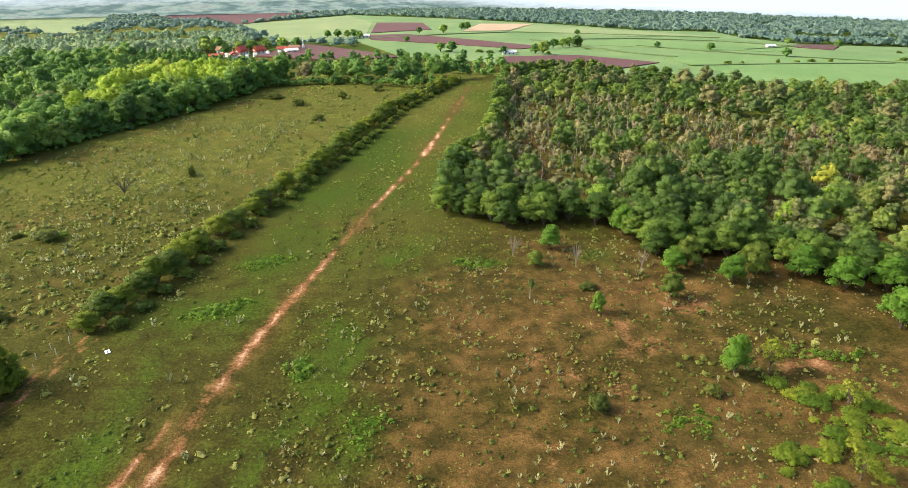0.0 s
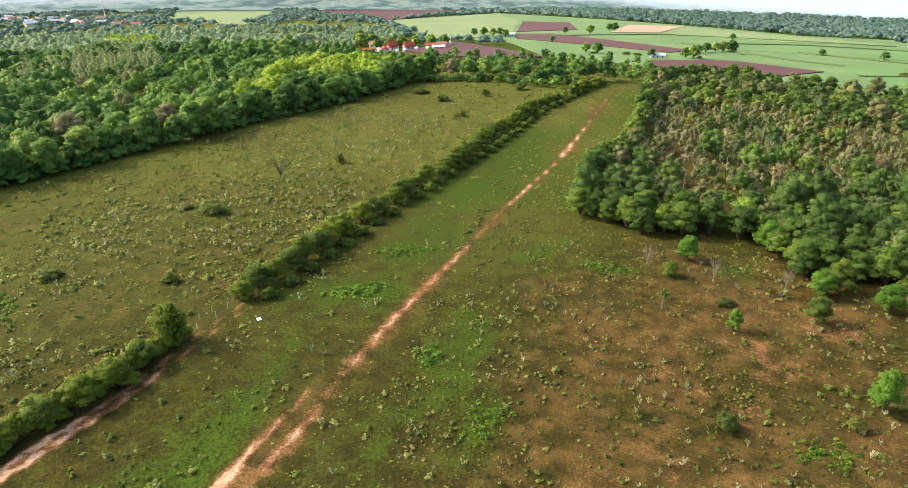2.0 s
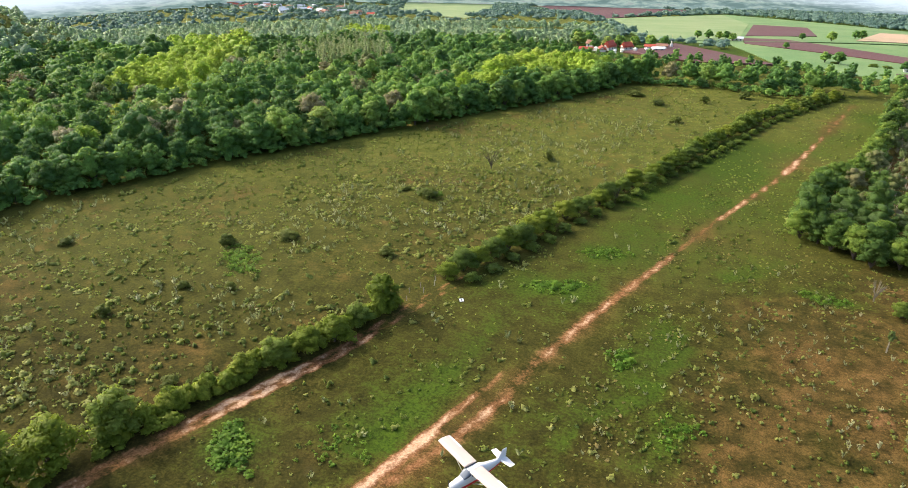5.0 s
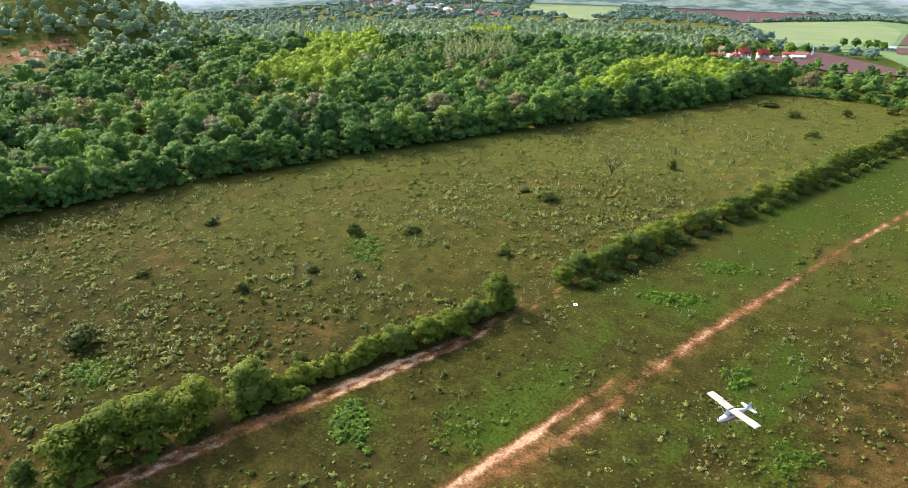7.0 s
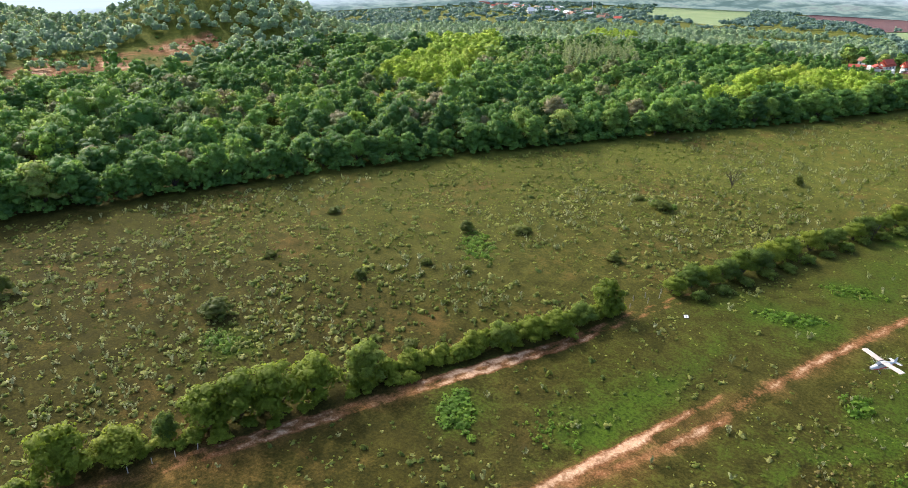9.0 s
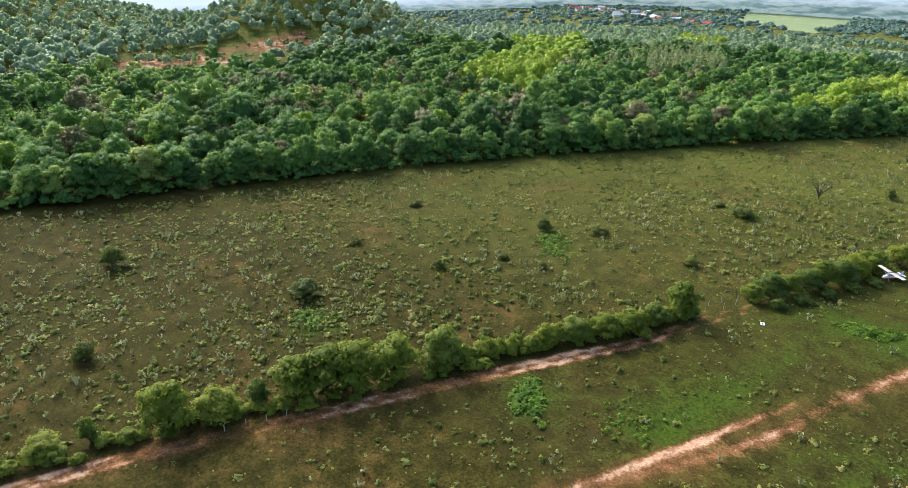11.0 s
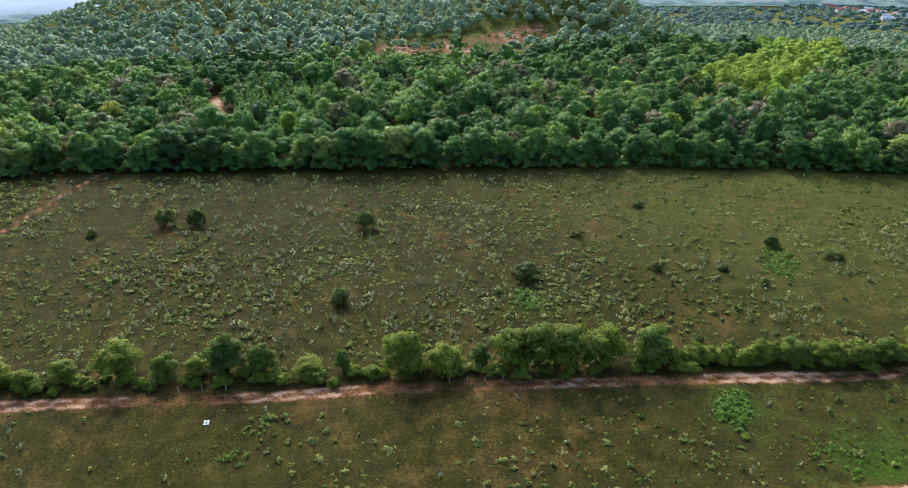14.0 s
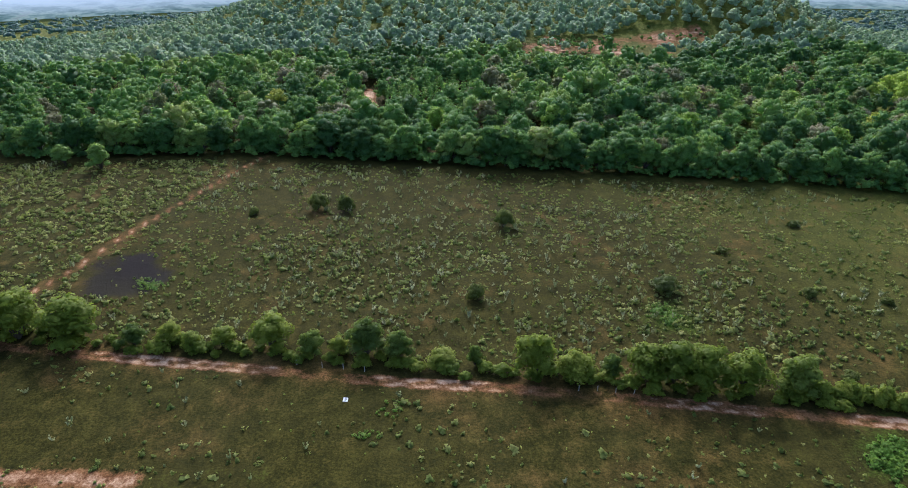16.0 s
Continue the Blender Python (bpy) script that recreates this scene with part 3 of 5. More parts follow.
def draped(name, poly, lift, material, label):
    """A field parcel that follows the land, its crop standing a little above the ground."""
    from mathutils.geometry import delaunay_2d_cdt
    ring = []
    for (x0, y0), (x1, y1) in zip(poly, poly[1:] + poly[:1]):
        n = max(2, int(math.hypot(x1 - x0, y1 - y0) / 14))
        ring += [(x0 + (x1 - x0) * k / n, y0 + (y1 - y0) * k / n) for k in range(n)]
    xs, ys = [p[0] for p in ring], [p[1] for p in ring]
    step = max(14.0, (max(xs) - min(xs)) / 40)
    gx2, gy2 = np.meshgrid(np.arange(min(xs), max(xs), step), np.arange(min(ys), max(ys), step))
    ok = inside(poly, gx2, gy2)
    pts = [Vector(p) for p in ring] + [Vector((a, b)) for a, b in zip(gx2[ok], gy2[ok])]
    v2, _, tris, *_ = delaunay_2d_cdt(pts, [], [list(range(len(ring)))], 1, 0.01)
    xy = np.array([tuple(p) for p in v2])
    z = rise(xy[:, 0], xy[:, 1]) + lift
    top = np.column_stack([xy, z])
    low = np.column_stack([xy[:len(ring)], z[:len(ring)] - lift - 0.4])
    n, k = len(ring), len(top)
    f = [list(t) for t in tris] + [[i, k + i, k + (i + 1) % n, (i + 1) % n] for i in range(n)]
    return tagged(new(name, mesh_of(name, np.concatenate([top, low]), f, material)), label, "field", kind="structure")


def ribbon(name, line, width, lift, material, label):
    """A narrow strip between crops."""
    left = along_line(line, 10.0, width / 2)
    right = along_line(line, 10.0, -width / 2)
    xy = np.array(left + right)
    n = len(left)
    v = np.column_stack([xy, rise(xy[:, 0], xy[:, 1]) + lift])
    low = v - np.array([0, 0, lift + 0.5])
    f = [[i, n + i, n + i + 1, i + 1] for i in range(n - 1)]
    m = len(v)
    f += [[i, i + 1, m + i + 1, m + i] for i in range(n - 1)] + [[n + i + 1, n + i, m + n + i, m + n + i + 1] for i in range(n - 1)]
    return tagged(new(name, mesh_of(name, np.concatenate([v, low]), f, material)), label, "field edge", kind="structure")


def along_line(line, step, off):
    """Evenly spaced points beside a line."""
    out = []
    for (x0, y0), (x1, y1) in zip(line, line[1:]):
        n = math.hypot(x1 - x0, y1 - y0)
        k = max(1, int(n / step))
        out += [(x0 + (x1 - x0) * i / k - (y1 - y0) / n * off, y0 + (y1 - y0) * i / k + (x1 - x0) / n * off) for i in range(k)]
    out.append((x1 - (y1 - y0) / n * off, y1 + (x1 - x0) / n * off))
    return out


FIELD_LABELS = {M_CROP_DEEP: "field of deeper green crop", M_CROP: "flat field of short green crop", M_CROP_PALE: "pale green crop field", M_PLOUGH: "ploughed field of dark red earth", M_TAN: "harvested field of tan stubble"}
for name, (mat, lift, poly) in CROPS.items():
    draped(name, poly, lift, mat, FIELD_LABELS[mat])
for line, w in (([(68, 624), (92, 565), (124, 512), (153, 486)], 4), ([(148, 575), (190, 535), (250, 505), (330, 480)], 4), ([(230, 560), (280, 600), (318, 632)], 3), ([(-75, 640), (-20, 690), (60, 740), (150, 720), (260, 700)], 4),
                ([(110, 640), (170, 660), (240, 650), (300, 610)], 3), ([(150, 440), (210, 455), (300, 480)], 3)):
    ribbon("field_edge", line, w, 1.25, M_EDGE, "dark grassy strip between the crop fields")


def strew(name, x, y, scale, tint, protos, material, seed, label, category):
    """Many small plants in one mesh."""
    r = np.random.default_rng(seed)
    which = r.integers(0, len(protos), len(x))
    z = rise(x, y) - 0.05
    V, Q, TT, NN, n = [], [], [], [], 0
    for k, (v, f, nn) in enumerate(protos):
        s = which == k
        m = int(s.sum())
        if not m:
            continue
        a = r.uniform(0, 6.283, m)[:, None]
        p = np.stack([v[None, :, 0] * np.cos(a) - v[None, :, 1] * np.sin(a), v[None, :, 0] * np.sin(a) + v[None, :, 1] * np.cos(a), np.repeat(v[None, :, 2], m, 0)], -1)
        p = p * (scale[s][:, None, None] * np.stack([np.ones(m), np.ones(m), r.uniform(0.7, 1.3, m)], 1)[:, None, :]) + np.stack([x[s], y[s], z[s]], 1)[:, None, :]
        NN.append(np.stack([nn[None, :, 0] * np.cos(a) - nn[None, :, 1] * np.sin(a), nn[None, :, 0] * np.sin(a) + nn[None, :, 1] * np.cos(a), np.repeat(nn[None, :, 2], m, 0)], -1).reshape(-1, 3))
        Q += [[i + o for i in q] for o in (n + np.arange(m) * len(v)).tolist() for q in (f if isinstance(f, list) else f.tolist())]
        V.append(p.reshape(-1, 3))
        TT.append(np.repeat(tint[s], len(v)))
        n += m * len(v)
    me = mesh_of(name, np.concatenate(V), Q, material)
    at = me.attributes.new("tint", "FLOAT", "POINT")
    at.data.foreach_set("value", np.concatenate(TT))
    soft_normals(me, np.concatenate(NN))
    return tagged(new(name, me), label, category, kind="stuff")


# ---- woodland joined into stuff ----
def prototype(seed, h, w, base, n, size, trunk=True, lobes=7, fill=0.86):
    """A woodland tree: leafy clumps roughened by leaf clusters, with a trunk where it shows."""
    rng = np.random.default_rng(seed)
    lob = dome_lobes(rng, h, w, base, lobes)
    cv, cf, cn = clumps(rng, lob, fill)
    c, nrm, soft = lobes_points(rng, lob, n, -0.2)
    v, f = cards(rng, c, nrm, size * rng.uniform(0.6, 1.35, n))
    pieces = [(v, f, soft), (cv, np.array(cf), cn)]
    if trunk:
        tv, tf = tube([(0, 0, -0.5), (0, 0, base + 1)], [0.2, 0.12], 4)
        pieces.append((tv, np.array([q for q in tf if len(q) == 4]), tv * np.array([1, 1, 0]) + 1e-3))
    return pieces


def woods(name, x, y, scale, tint, protos, leaf, seed, label, category="woodland"):
    """Many trees in one mesh."""
    rng = np.random.default_rng(seed)
    z = rise(x, y)
    which = rng.integers(0, len(protos), len(x))
    V, Q, NN, tints, n = [], [], [], [], 0
    cores = []
    for k, pieces in enumerate(protos):
        s = which == k
        m = int(s.sum())
        if not m:
            continue
        a = rng.uniform(0, 6.283, m)
        sc = scale[s]
        sz = sc * rng.uniform(0.85, 1.2, m)
        for kind, (vv, ff, nn) in enumerate(pieces):
            p, q = (np.stack([u[None, :, 0] * np.cos(a)[:, None] - u[None, :, 1] * np.sin(a)[:, None],
                              u[None, :, 0] * np.sin(a)[:, None] + u[None, :, 1] * np.cos(a)[:, None],
                              np.repeat(u[None, :, 2], m, 0)], -1) for u in (vv, nn))
            NN.append(q.reshape(-1, 3))
            p = p * np.stack([sc, sc, sz], 1)[:, None, :] + np.stack([x[s], y[s], z[s]], 1)[:, None, :]
            idx = (np.arange(m)[:, None, None] * len(vv) + ff[None]).reshape(-1, ff.shape[1]) + n
            V.append(p.reshape(-1, 3))
            tints.append(np.repeat(tint[s], len(vv)))
            Q += idx.tolist()
            cores += [kind // 2] * len(idx)
            n += m * len(vv)
    me = bpy.data.meshes.new(name)
    me.from_pydata(np.concatenate(V).tolist(), [], Q)
    for mm in (leaf, M_BARK):
        me.materials.append(mm)
    me.polygons.foreach_set("material_index", np.array(cores))
    at = me.attributes.new("tint", "FLOAT", "POINT")
    at.data.foreach_set("value", np.concatenate(tints))
    soft_normals(me, np.concatenate(NN))
    return tagged(new(name, me), label, category, kind="stuff")


def scatter(seed, x0, x1, y0, y1, step):
    rng = np.random.default_rng(seed)
    a, b = np.meshgrid(np.arange(x0, x1, step), np.arange(y0, y1, step))
    a = a + (np.arange(a.shape[0]) % 2)[:, None] * step * 0.5
    return (a + rng.uniform(-0.45, 0.45, a.shape) * step).ravel(), (b + rng.uniform(-0.45, 0.45, b.shape) * step).ravel()


FORMS = ((13, 11.5, 0.8), (15, 12.5, 1.2), (11.5, 13, 0.6), (15.5, 14.5, 1.2), (10, 10, 0.5), (14, 10.5, 1.0))
NEAR = [prototype(20 + k, h, w, b, 540, 0.60, True, 13, 0.74) for k, (h, w, b) in enumerate(FORMS)]
NEAR_THIN = [prototype(25 + k, h, w, b, 230, 0.86, True, 12, 0.74) for k, (h, w, b) in enumerate(FORMS)]
SMALL = [prototype(130 + k, h, w, b, 300, 0.52, True, 11, 0.76) for k, (h, w, b) in enumerate(((10.5, 9, 0.8), (12, 9.5, 1.0), (8.5, 8.5, 0.5), (13, 11, 1.0)))]
MIDDLE = [prototype(30 + k, h, w, b, 80, 1.1, False, 9, 0.80) for k, (h, w, b) in enumerate(((9.5, 11, 0.2), (10.5, 10, 0.3), (8.5, 11.5, 0.2), (11, 12, 0.4)))]
MIDDLE_FAR = [prototype(35 + k, h, w, b, 24, 1.5, False, 6, 0.84) for k, (h, w, b) in enumerate(((9, 10, 0.2), (10, 9, 0.3), (8, 10, 0.2), (10.5, 10.5, 0.3)))]
MIDDLE_LOW = [prototype(55 + k, h, w, b, 40, 1.1, False, 8) for k, (h, w, b) in enumerate(((9, 9, 0.1), (11, 8.0, 0.2), (8, 10, 0.1), (12, 9, 0.3)))]
FAR = [prototype(40 + k, h, w, b, 7, 2.8, False, 4) for k, (h, w, b) in enumerate(((7.5, 16, 0.2), (9.0, 15, 0.2), (6.5, 17, 0.2)))]
SHRUB = [prototype(50 + k, h, w, b, 46, 0.50, True, 4) for k, (h, w, b) in enumerate(((5.0, 4.0, 0.5), (6.2, 3.8, 0.8), (3.8, 4.4, 0.3)))]

FRONT_ROW = 11.0


def wood_masks(x, y):
    d = np.hypot(x, y)
    left = (x < interp(FOREST_EDGE, y) - FRONT_ROW) & (y < 392)
    left &= ~inside(PLANTATION, x, y) & ~(inside(PALE_GROVE, x, y) & (blob_noise(x, y, 10, 26) < 0.5))
    left |= (y >= 392) & (x < -100 - (y - 392) * 0.35)
    wood = left | inside(BACK_WOOD, x, y)
    for name, (mat, lift, poly) in CROPS.items():
        wood &= ~inside(poly, x, y)
    wood &= ~((inside(PIT, x, y) | (np.hypot((x + 430) / 18, (y - 115) / 62) < 1)) & (blob_noise(x, y, 9, 24) > -0.95)) & ~inside(CLEARING, x, y)
    wood &= line_distance(FOREST_ROAD, x, y) > 5
    wood &= ~inside(TEMPLE_YARD, x, y)
    return wood, d


x, y = scatter(61, -420, 130, -420, 420, 8.4)
wood, d = wood_masks(x, y)
view = (d < 820) & (x < 130) & (y > -0.75 * np.abs(x) - 60)
patch = 0.35 + 0.22 * blob_noise(x, y, 30, 21) + 0.27 * np.random.default_rng(62).normal(size=len(x))
size = np.random.default_rng(63).uniform(0.66, 1.10, len(x)) * (1 - 0.15 * blob_noise(x, y, 22, 22).clip(-1, 1))
grove = inside(GROVE_A, x, y) | inside(GROVE_B, x, y) | inside(GROVE_C, x, y)
on = wood & view & ~grove
odd = np.random.default_rng(64).random(len(x)) < 0.09
n4 = on & (d < 400) & odd
woods("brown_woodland_trees", x[n4], y[n4], size[n4], np.random.default_rng(68).uniform(0.3, 1, int(n4.sum())), NEAR, M_LEAF_DRY, 75, "thin grey-brown trees scattered through the woodland")
n1 = on & (d < 400) & ~odd
ng = wood & view & grove & (d < 430)
woods("yellow_green_grove", x[ng], y[ng], size[ng].clip(0.85, 1.0), patch[ng].clip(0.02, 0.98), NEAR, M_LEAF_YELLOW, 76, "grove of bright yellow-green young trees")
n5 = n1 & (d >= 300)
n1 &= d < 300
woods("woodland", x[n1], y[n1], size[n1], patch[n1].clip(0.02, 0.98), NEAR, M_LEAF_WOOD, 71, "dense green broadleaf woodland beyond the open field")
woods("inner_woodland", x[n5], y[n5], size[n5], patch[n5].clip(0.02, 0.98), NEAR_THIN, M_LEAF_WOOD, 70, "dense green broadleaf woodland behind its sunlit edge")
x, y = scatter(65, -790, 130, -420, 740, 9.2)
wood, d = wood_masks(x, y)
view = (d < 800) & (d >= 400) & (y > -0.62 * np.abs(x) - 40)
grove = inside(GROVE_A, x, y) | inside(GROVE_B, x, y) | inside(GROVE_C, x, y)
patch = 0.35 + 0.22 * blob_noise(x, y, 30, 21) + 0.27 * np.random.default_rng(66).normal(size=len(x))
size = np.random.default_rng(67).uniform(0.65, 1.25, len(x)) * np.where(inside(LOW_WOOD, x, y), 0.62, np.where(d > 580, 0.78, 1.0))
# From this distance on, trees take the leaf colours with haze painted in.
hazed = (d >= 540) | ((x < -445) & (y < 260))
n3 = wood & view & ~grove & ~hazed
low = n3 & inside(LOW_WOOD, x, y)
woods("low_woodland", x[low], y[low], size[low], patch[low].clip(0.02, 0.98), MIDDLE_LOW, M_LEAF_WOOD, 77, "low green wood between the field and the temple")
n3 &= ~low
woods("middle_woodland", x[n3], y[n3], size[n3], patch[n3].clip(0.02, 0.98), MIDDLE, M_LEAF_WOOD, 74, "green woodland rolling towards the hills")
n2 = wood & view & ~grove & hazed
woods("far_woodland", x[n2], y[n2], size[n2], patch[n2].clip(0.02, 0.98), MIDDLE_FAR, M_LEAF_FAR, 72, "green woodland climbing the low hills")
g = wood & grove & (d >= 430) & (d < 760)
woods("yellow_green_grove_far", x[g], y[g], size[g], patch[g].clip(0.02, 0.98), MIDDLE, M_LEAF_YELLOW, 73, "grove of bright yellow-green young trees")

LOW_BUSH = [prototype(58 + k, h, w, 0.0, 90, 0.5, False, 6, 0.74) for k, (h, w) in enumerate(((4.2, 5.6), (5.0, 5.0), (3.4, 6.0)))]
x, y = scatter(69, -520, -436, 55, 210, 5.5)
s = inside(PIT, x, y) & (blob_noise(x, y, 9, 25) + 0.5 * np.random.default_rng(78).normal(size=len(x)) > 1.0)
woods("pit_scrub", x[s], y[s], np.random.default_rng(79).uniform(0.4, 0.8, int(s.sum())), np.random.default_rng(80).uniform(0.1, 0.7, int(s.sum())), LOW_BUSH, M_LEAF_WOOD, 80, "low green scrub on bare red earth", "scrub")
fringe = np.array(along_line(FOREST_EDGE[1:], 3.6, 2.8) + along_line(FOREST_EDGE[1:], 4.2, 6.0) + along_line(FOREST_EDGE[1:], 5.0, 11.0) + along_line([(-98, 372), (-80, 379), (-55, 383), (-25, 373), (-4, 381)], 3.6, 0.0) + along_line([(-95, 376), (-55, 387), (-8, 384)], 4.0, 0.0))
fr = np.random.default_rng(59)
fringe = fringe + fr.normal(0, 0.9, fringe.shape)
woods("woodland_edge_bushes", fringe[:, 0], fringe[:, 1], fr.uniform(0.65, 1.3, len(fringe)), fr.uniform(0.05, 0.75, len(fringe)), LOW_BUSH, M_LEAF_WOOD, 60, "low bushes along the foot of the woodland", "bushes")

x, y = scatter(81, -10, 420, 60, 430, 7.2)
r = np.random.default_rng(82)
ok = inside(WOOD_R, x, y) & ~inside([(p, q) for p, q in WOOD_R[:10]] + [(130, 146), (100, 150), (60, 166), (40, 186), (0, 194)], x, y)
scrub = inside(SCRUB, x, y) & (blob_noise(x, y, 12, 83) > -0.8) & (r.random(len(x)) > 0.22)
patch = (0.26 + 0.22 * blob_noise(x, y, 16, 84) + 0.30 * r.normal(size=len(x))).clip(0.02, 0.98)
size = r.uniform(0.62, 1.02, len(x))
a = ok & ~scrub & (x < 300)
brown = a & (r.random(len(x)) < 0.17)
woods("east_brown_trees", x[brown], y[brown], size[brown], r.uniform(0.0, 0.9, int(brown.sum())), SMALL, M_LEAF_DRY, 89, "grey-brown and olive trees mixed through the woodland")
a &= ~brown
n1 = a & (np.hypot(x, y) < 260)
woods("east_woodland", x[n1], y[n1], size[n1], patch[n1], SMALL, M_LEAF_EAST, 85, "dense green woodland beside the grass strip")
n2 = a & ~n1
woods("east_woodland_far", x[n2], y[n2], 0.78 * size[n2], patch[n2], MIDDLE, M_LEAF_EAST, 87, "dense green woodland reaching to the crop fields")
x, y = scatter(88, 0, 190, 190, 360, 4.8)
b = inside(SCRUB, x, y) & inside(WOOD_R, x, y)
woods("dry_scrub", x[b], y[b], r.uniform(0.5, 1.05, int(b.sum())), r.uniform(0.05, 0.98, int(b.sum())), SHRUB, M_LEAF_DRY, 86, "half-bare brown scrub inside the woodland", "scrub")



def sapling(seed, h):
    """A thin leafless sapling: a stem and rising twigs."""
    g = np.random.default_rng(seed)
    limbs = [tube([(0, 0, -0.3), (g.normal(0, 0.2), g.normal(0, 0.2), h * 0.6), (g.normal(0, 0.5), g.normal(0, 0.5), h)], [0.11, 0.08, 0.03], 4)]
    for _ in range(5):
        a, z = g.uniform(0, 6.28), h * g.uniform(0.3, 0.7)
        q = h * g.uniform(0.14, 0.26)
        limbs.append(tube([(0, 0, z), (math.cos(a) * q, math.sin(a) * q, z + h * g.uniform(0.15, 0.3))], [0.06, 0.025], 3))
    v, f = join(*limbs)
    nn = np.concatenate([np.asarray(l[0]) - np.asarray(l[0]).mean(0) for l in limbs]) + np.array([0, 0, 0.2])
    return v, f, nn


def saplings(name, x, y, scale, seed, label, h):
    protos = [sapling(seed + k, h * m) for k, m in enumerate((0.8, 1.0, 1.2))]
    return strew(name, x, y, scale, np.zeros(len(x)), protos, M_DEAD, seed, label, "saplings")


x, y = scatter(101, 0, 180, 190, 360, 5.4)
b = inside(SCRUB, x, y) & inside(WOOD_R, x, y) & (blob_noise(x, y, 14, 102) > -0.35)
saplings("bare_saplings", x[b], y[b], np.random.default_rng(103).uniform(0.7, 1.2, int(b.sum())), 104, "pale leafless saplings standing in the dry scrub", 5.5)
POLES = [prototype(140 + k, h, w, 2.0, 60, 0.6, True, 6, 0.66) for k, (h, w) in enumerate(((11, 3.6), (12.5, 3.2), (10, 4.0)))]
x, y = scatter(105, -365, -310, -40, 22, 4.6)
b = inside(PLANTATION, x, y)
woods("young_plantation", x[b], y[b], np.random.default_rng(106).uniform(0.8, 1.1, int(b.sum())), np.random.default_rng(107).uniform(0.2, 0.8, int(b.sum())), POLES, M_LEAF_WOOD, 108, "slender pale-trunked trees in a small plantation", "plantation")
x, y = scatter(109, -420, -225, 295, 470, 5.2)
b = inside(PALE_GROVE, x, y)
woods("slender_grove", x[b], y[b], np.random.default_rng(110).uniform(0.8, 1.15, int(b.sum())), np.random.default_rng(111).uniform(0.0, 1.0, int(b.sum())), POLES, M_LEAF_SLENDER, 112, "grove of slender greyish half-bare trees", "plantation")

# far woods to the horizon
rr = np.random.default_rng(91)
k = 6500
dd = 560 * (1420 / 560) ** rr.uniform(0, 1, k)
an = rr.uniform(radians(-50), radians(125), k)
x, y = -np.sin(an) * dd, np.cos(an) * dd
ok = np.ones(k, bool)
for name, (mat, lift, poly) in CROPS.items():
    ok &= ~inside(poly, x, y)
ok &= ~((dd < 820) & (x < -100 - (y - 392) * 0.35)) & ~((x < 0) & (y < 0) & (dd < 820)) & (np.hypot(x + 143, y - 515) > 40)
ok &= (blob_noise(x, y, 90, 92) > -0.35) | (dd > 950)
ok &= ~((np.degrees(an) > 32) & (np.degrees(an) < 50) & (dd > 640) & (dd < 1480) & (rr.random(k) < 0.45))
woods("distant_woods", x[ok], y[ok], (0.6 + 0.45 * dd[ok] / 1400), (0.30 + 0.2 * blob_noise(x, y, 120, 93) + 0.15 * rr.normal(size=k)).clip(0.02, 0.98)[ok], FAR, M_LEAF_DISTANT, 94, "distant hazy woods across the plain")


x, y = scatter(95, -1150, 1250, 560, 1560, 17.0)
dd = np.hypot(x, y)
ok = (dd < 1560) & (x < 0.86 * y) & ((x > -0.30 * y + 60 * blob_noise(x, y, 60, 96)) | ((dd > 1120) & (x > -1.1 * y) & (blob_noise(x, y, 80, 90) > -0.3)))
for name, (mat, lift, poly) in CROPS.items():
    ok &= ~inside(poly, x, y)
ok &= (blob_noise(x, y, 55, 97) > -0.9)
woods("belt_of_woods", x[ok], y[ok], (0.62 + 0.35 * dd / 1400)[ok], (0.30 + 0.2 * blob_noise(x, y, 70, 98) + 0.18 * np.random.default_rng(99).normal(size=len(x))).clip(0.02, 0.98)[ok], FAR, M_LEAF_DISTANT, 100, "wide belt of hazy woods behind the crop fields")


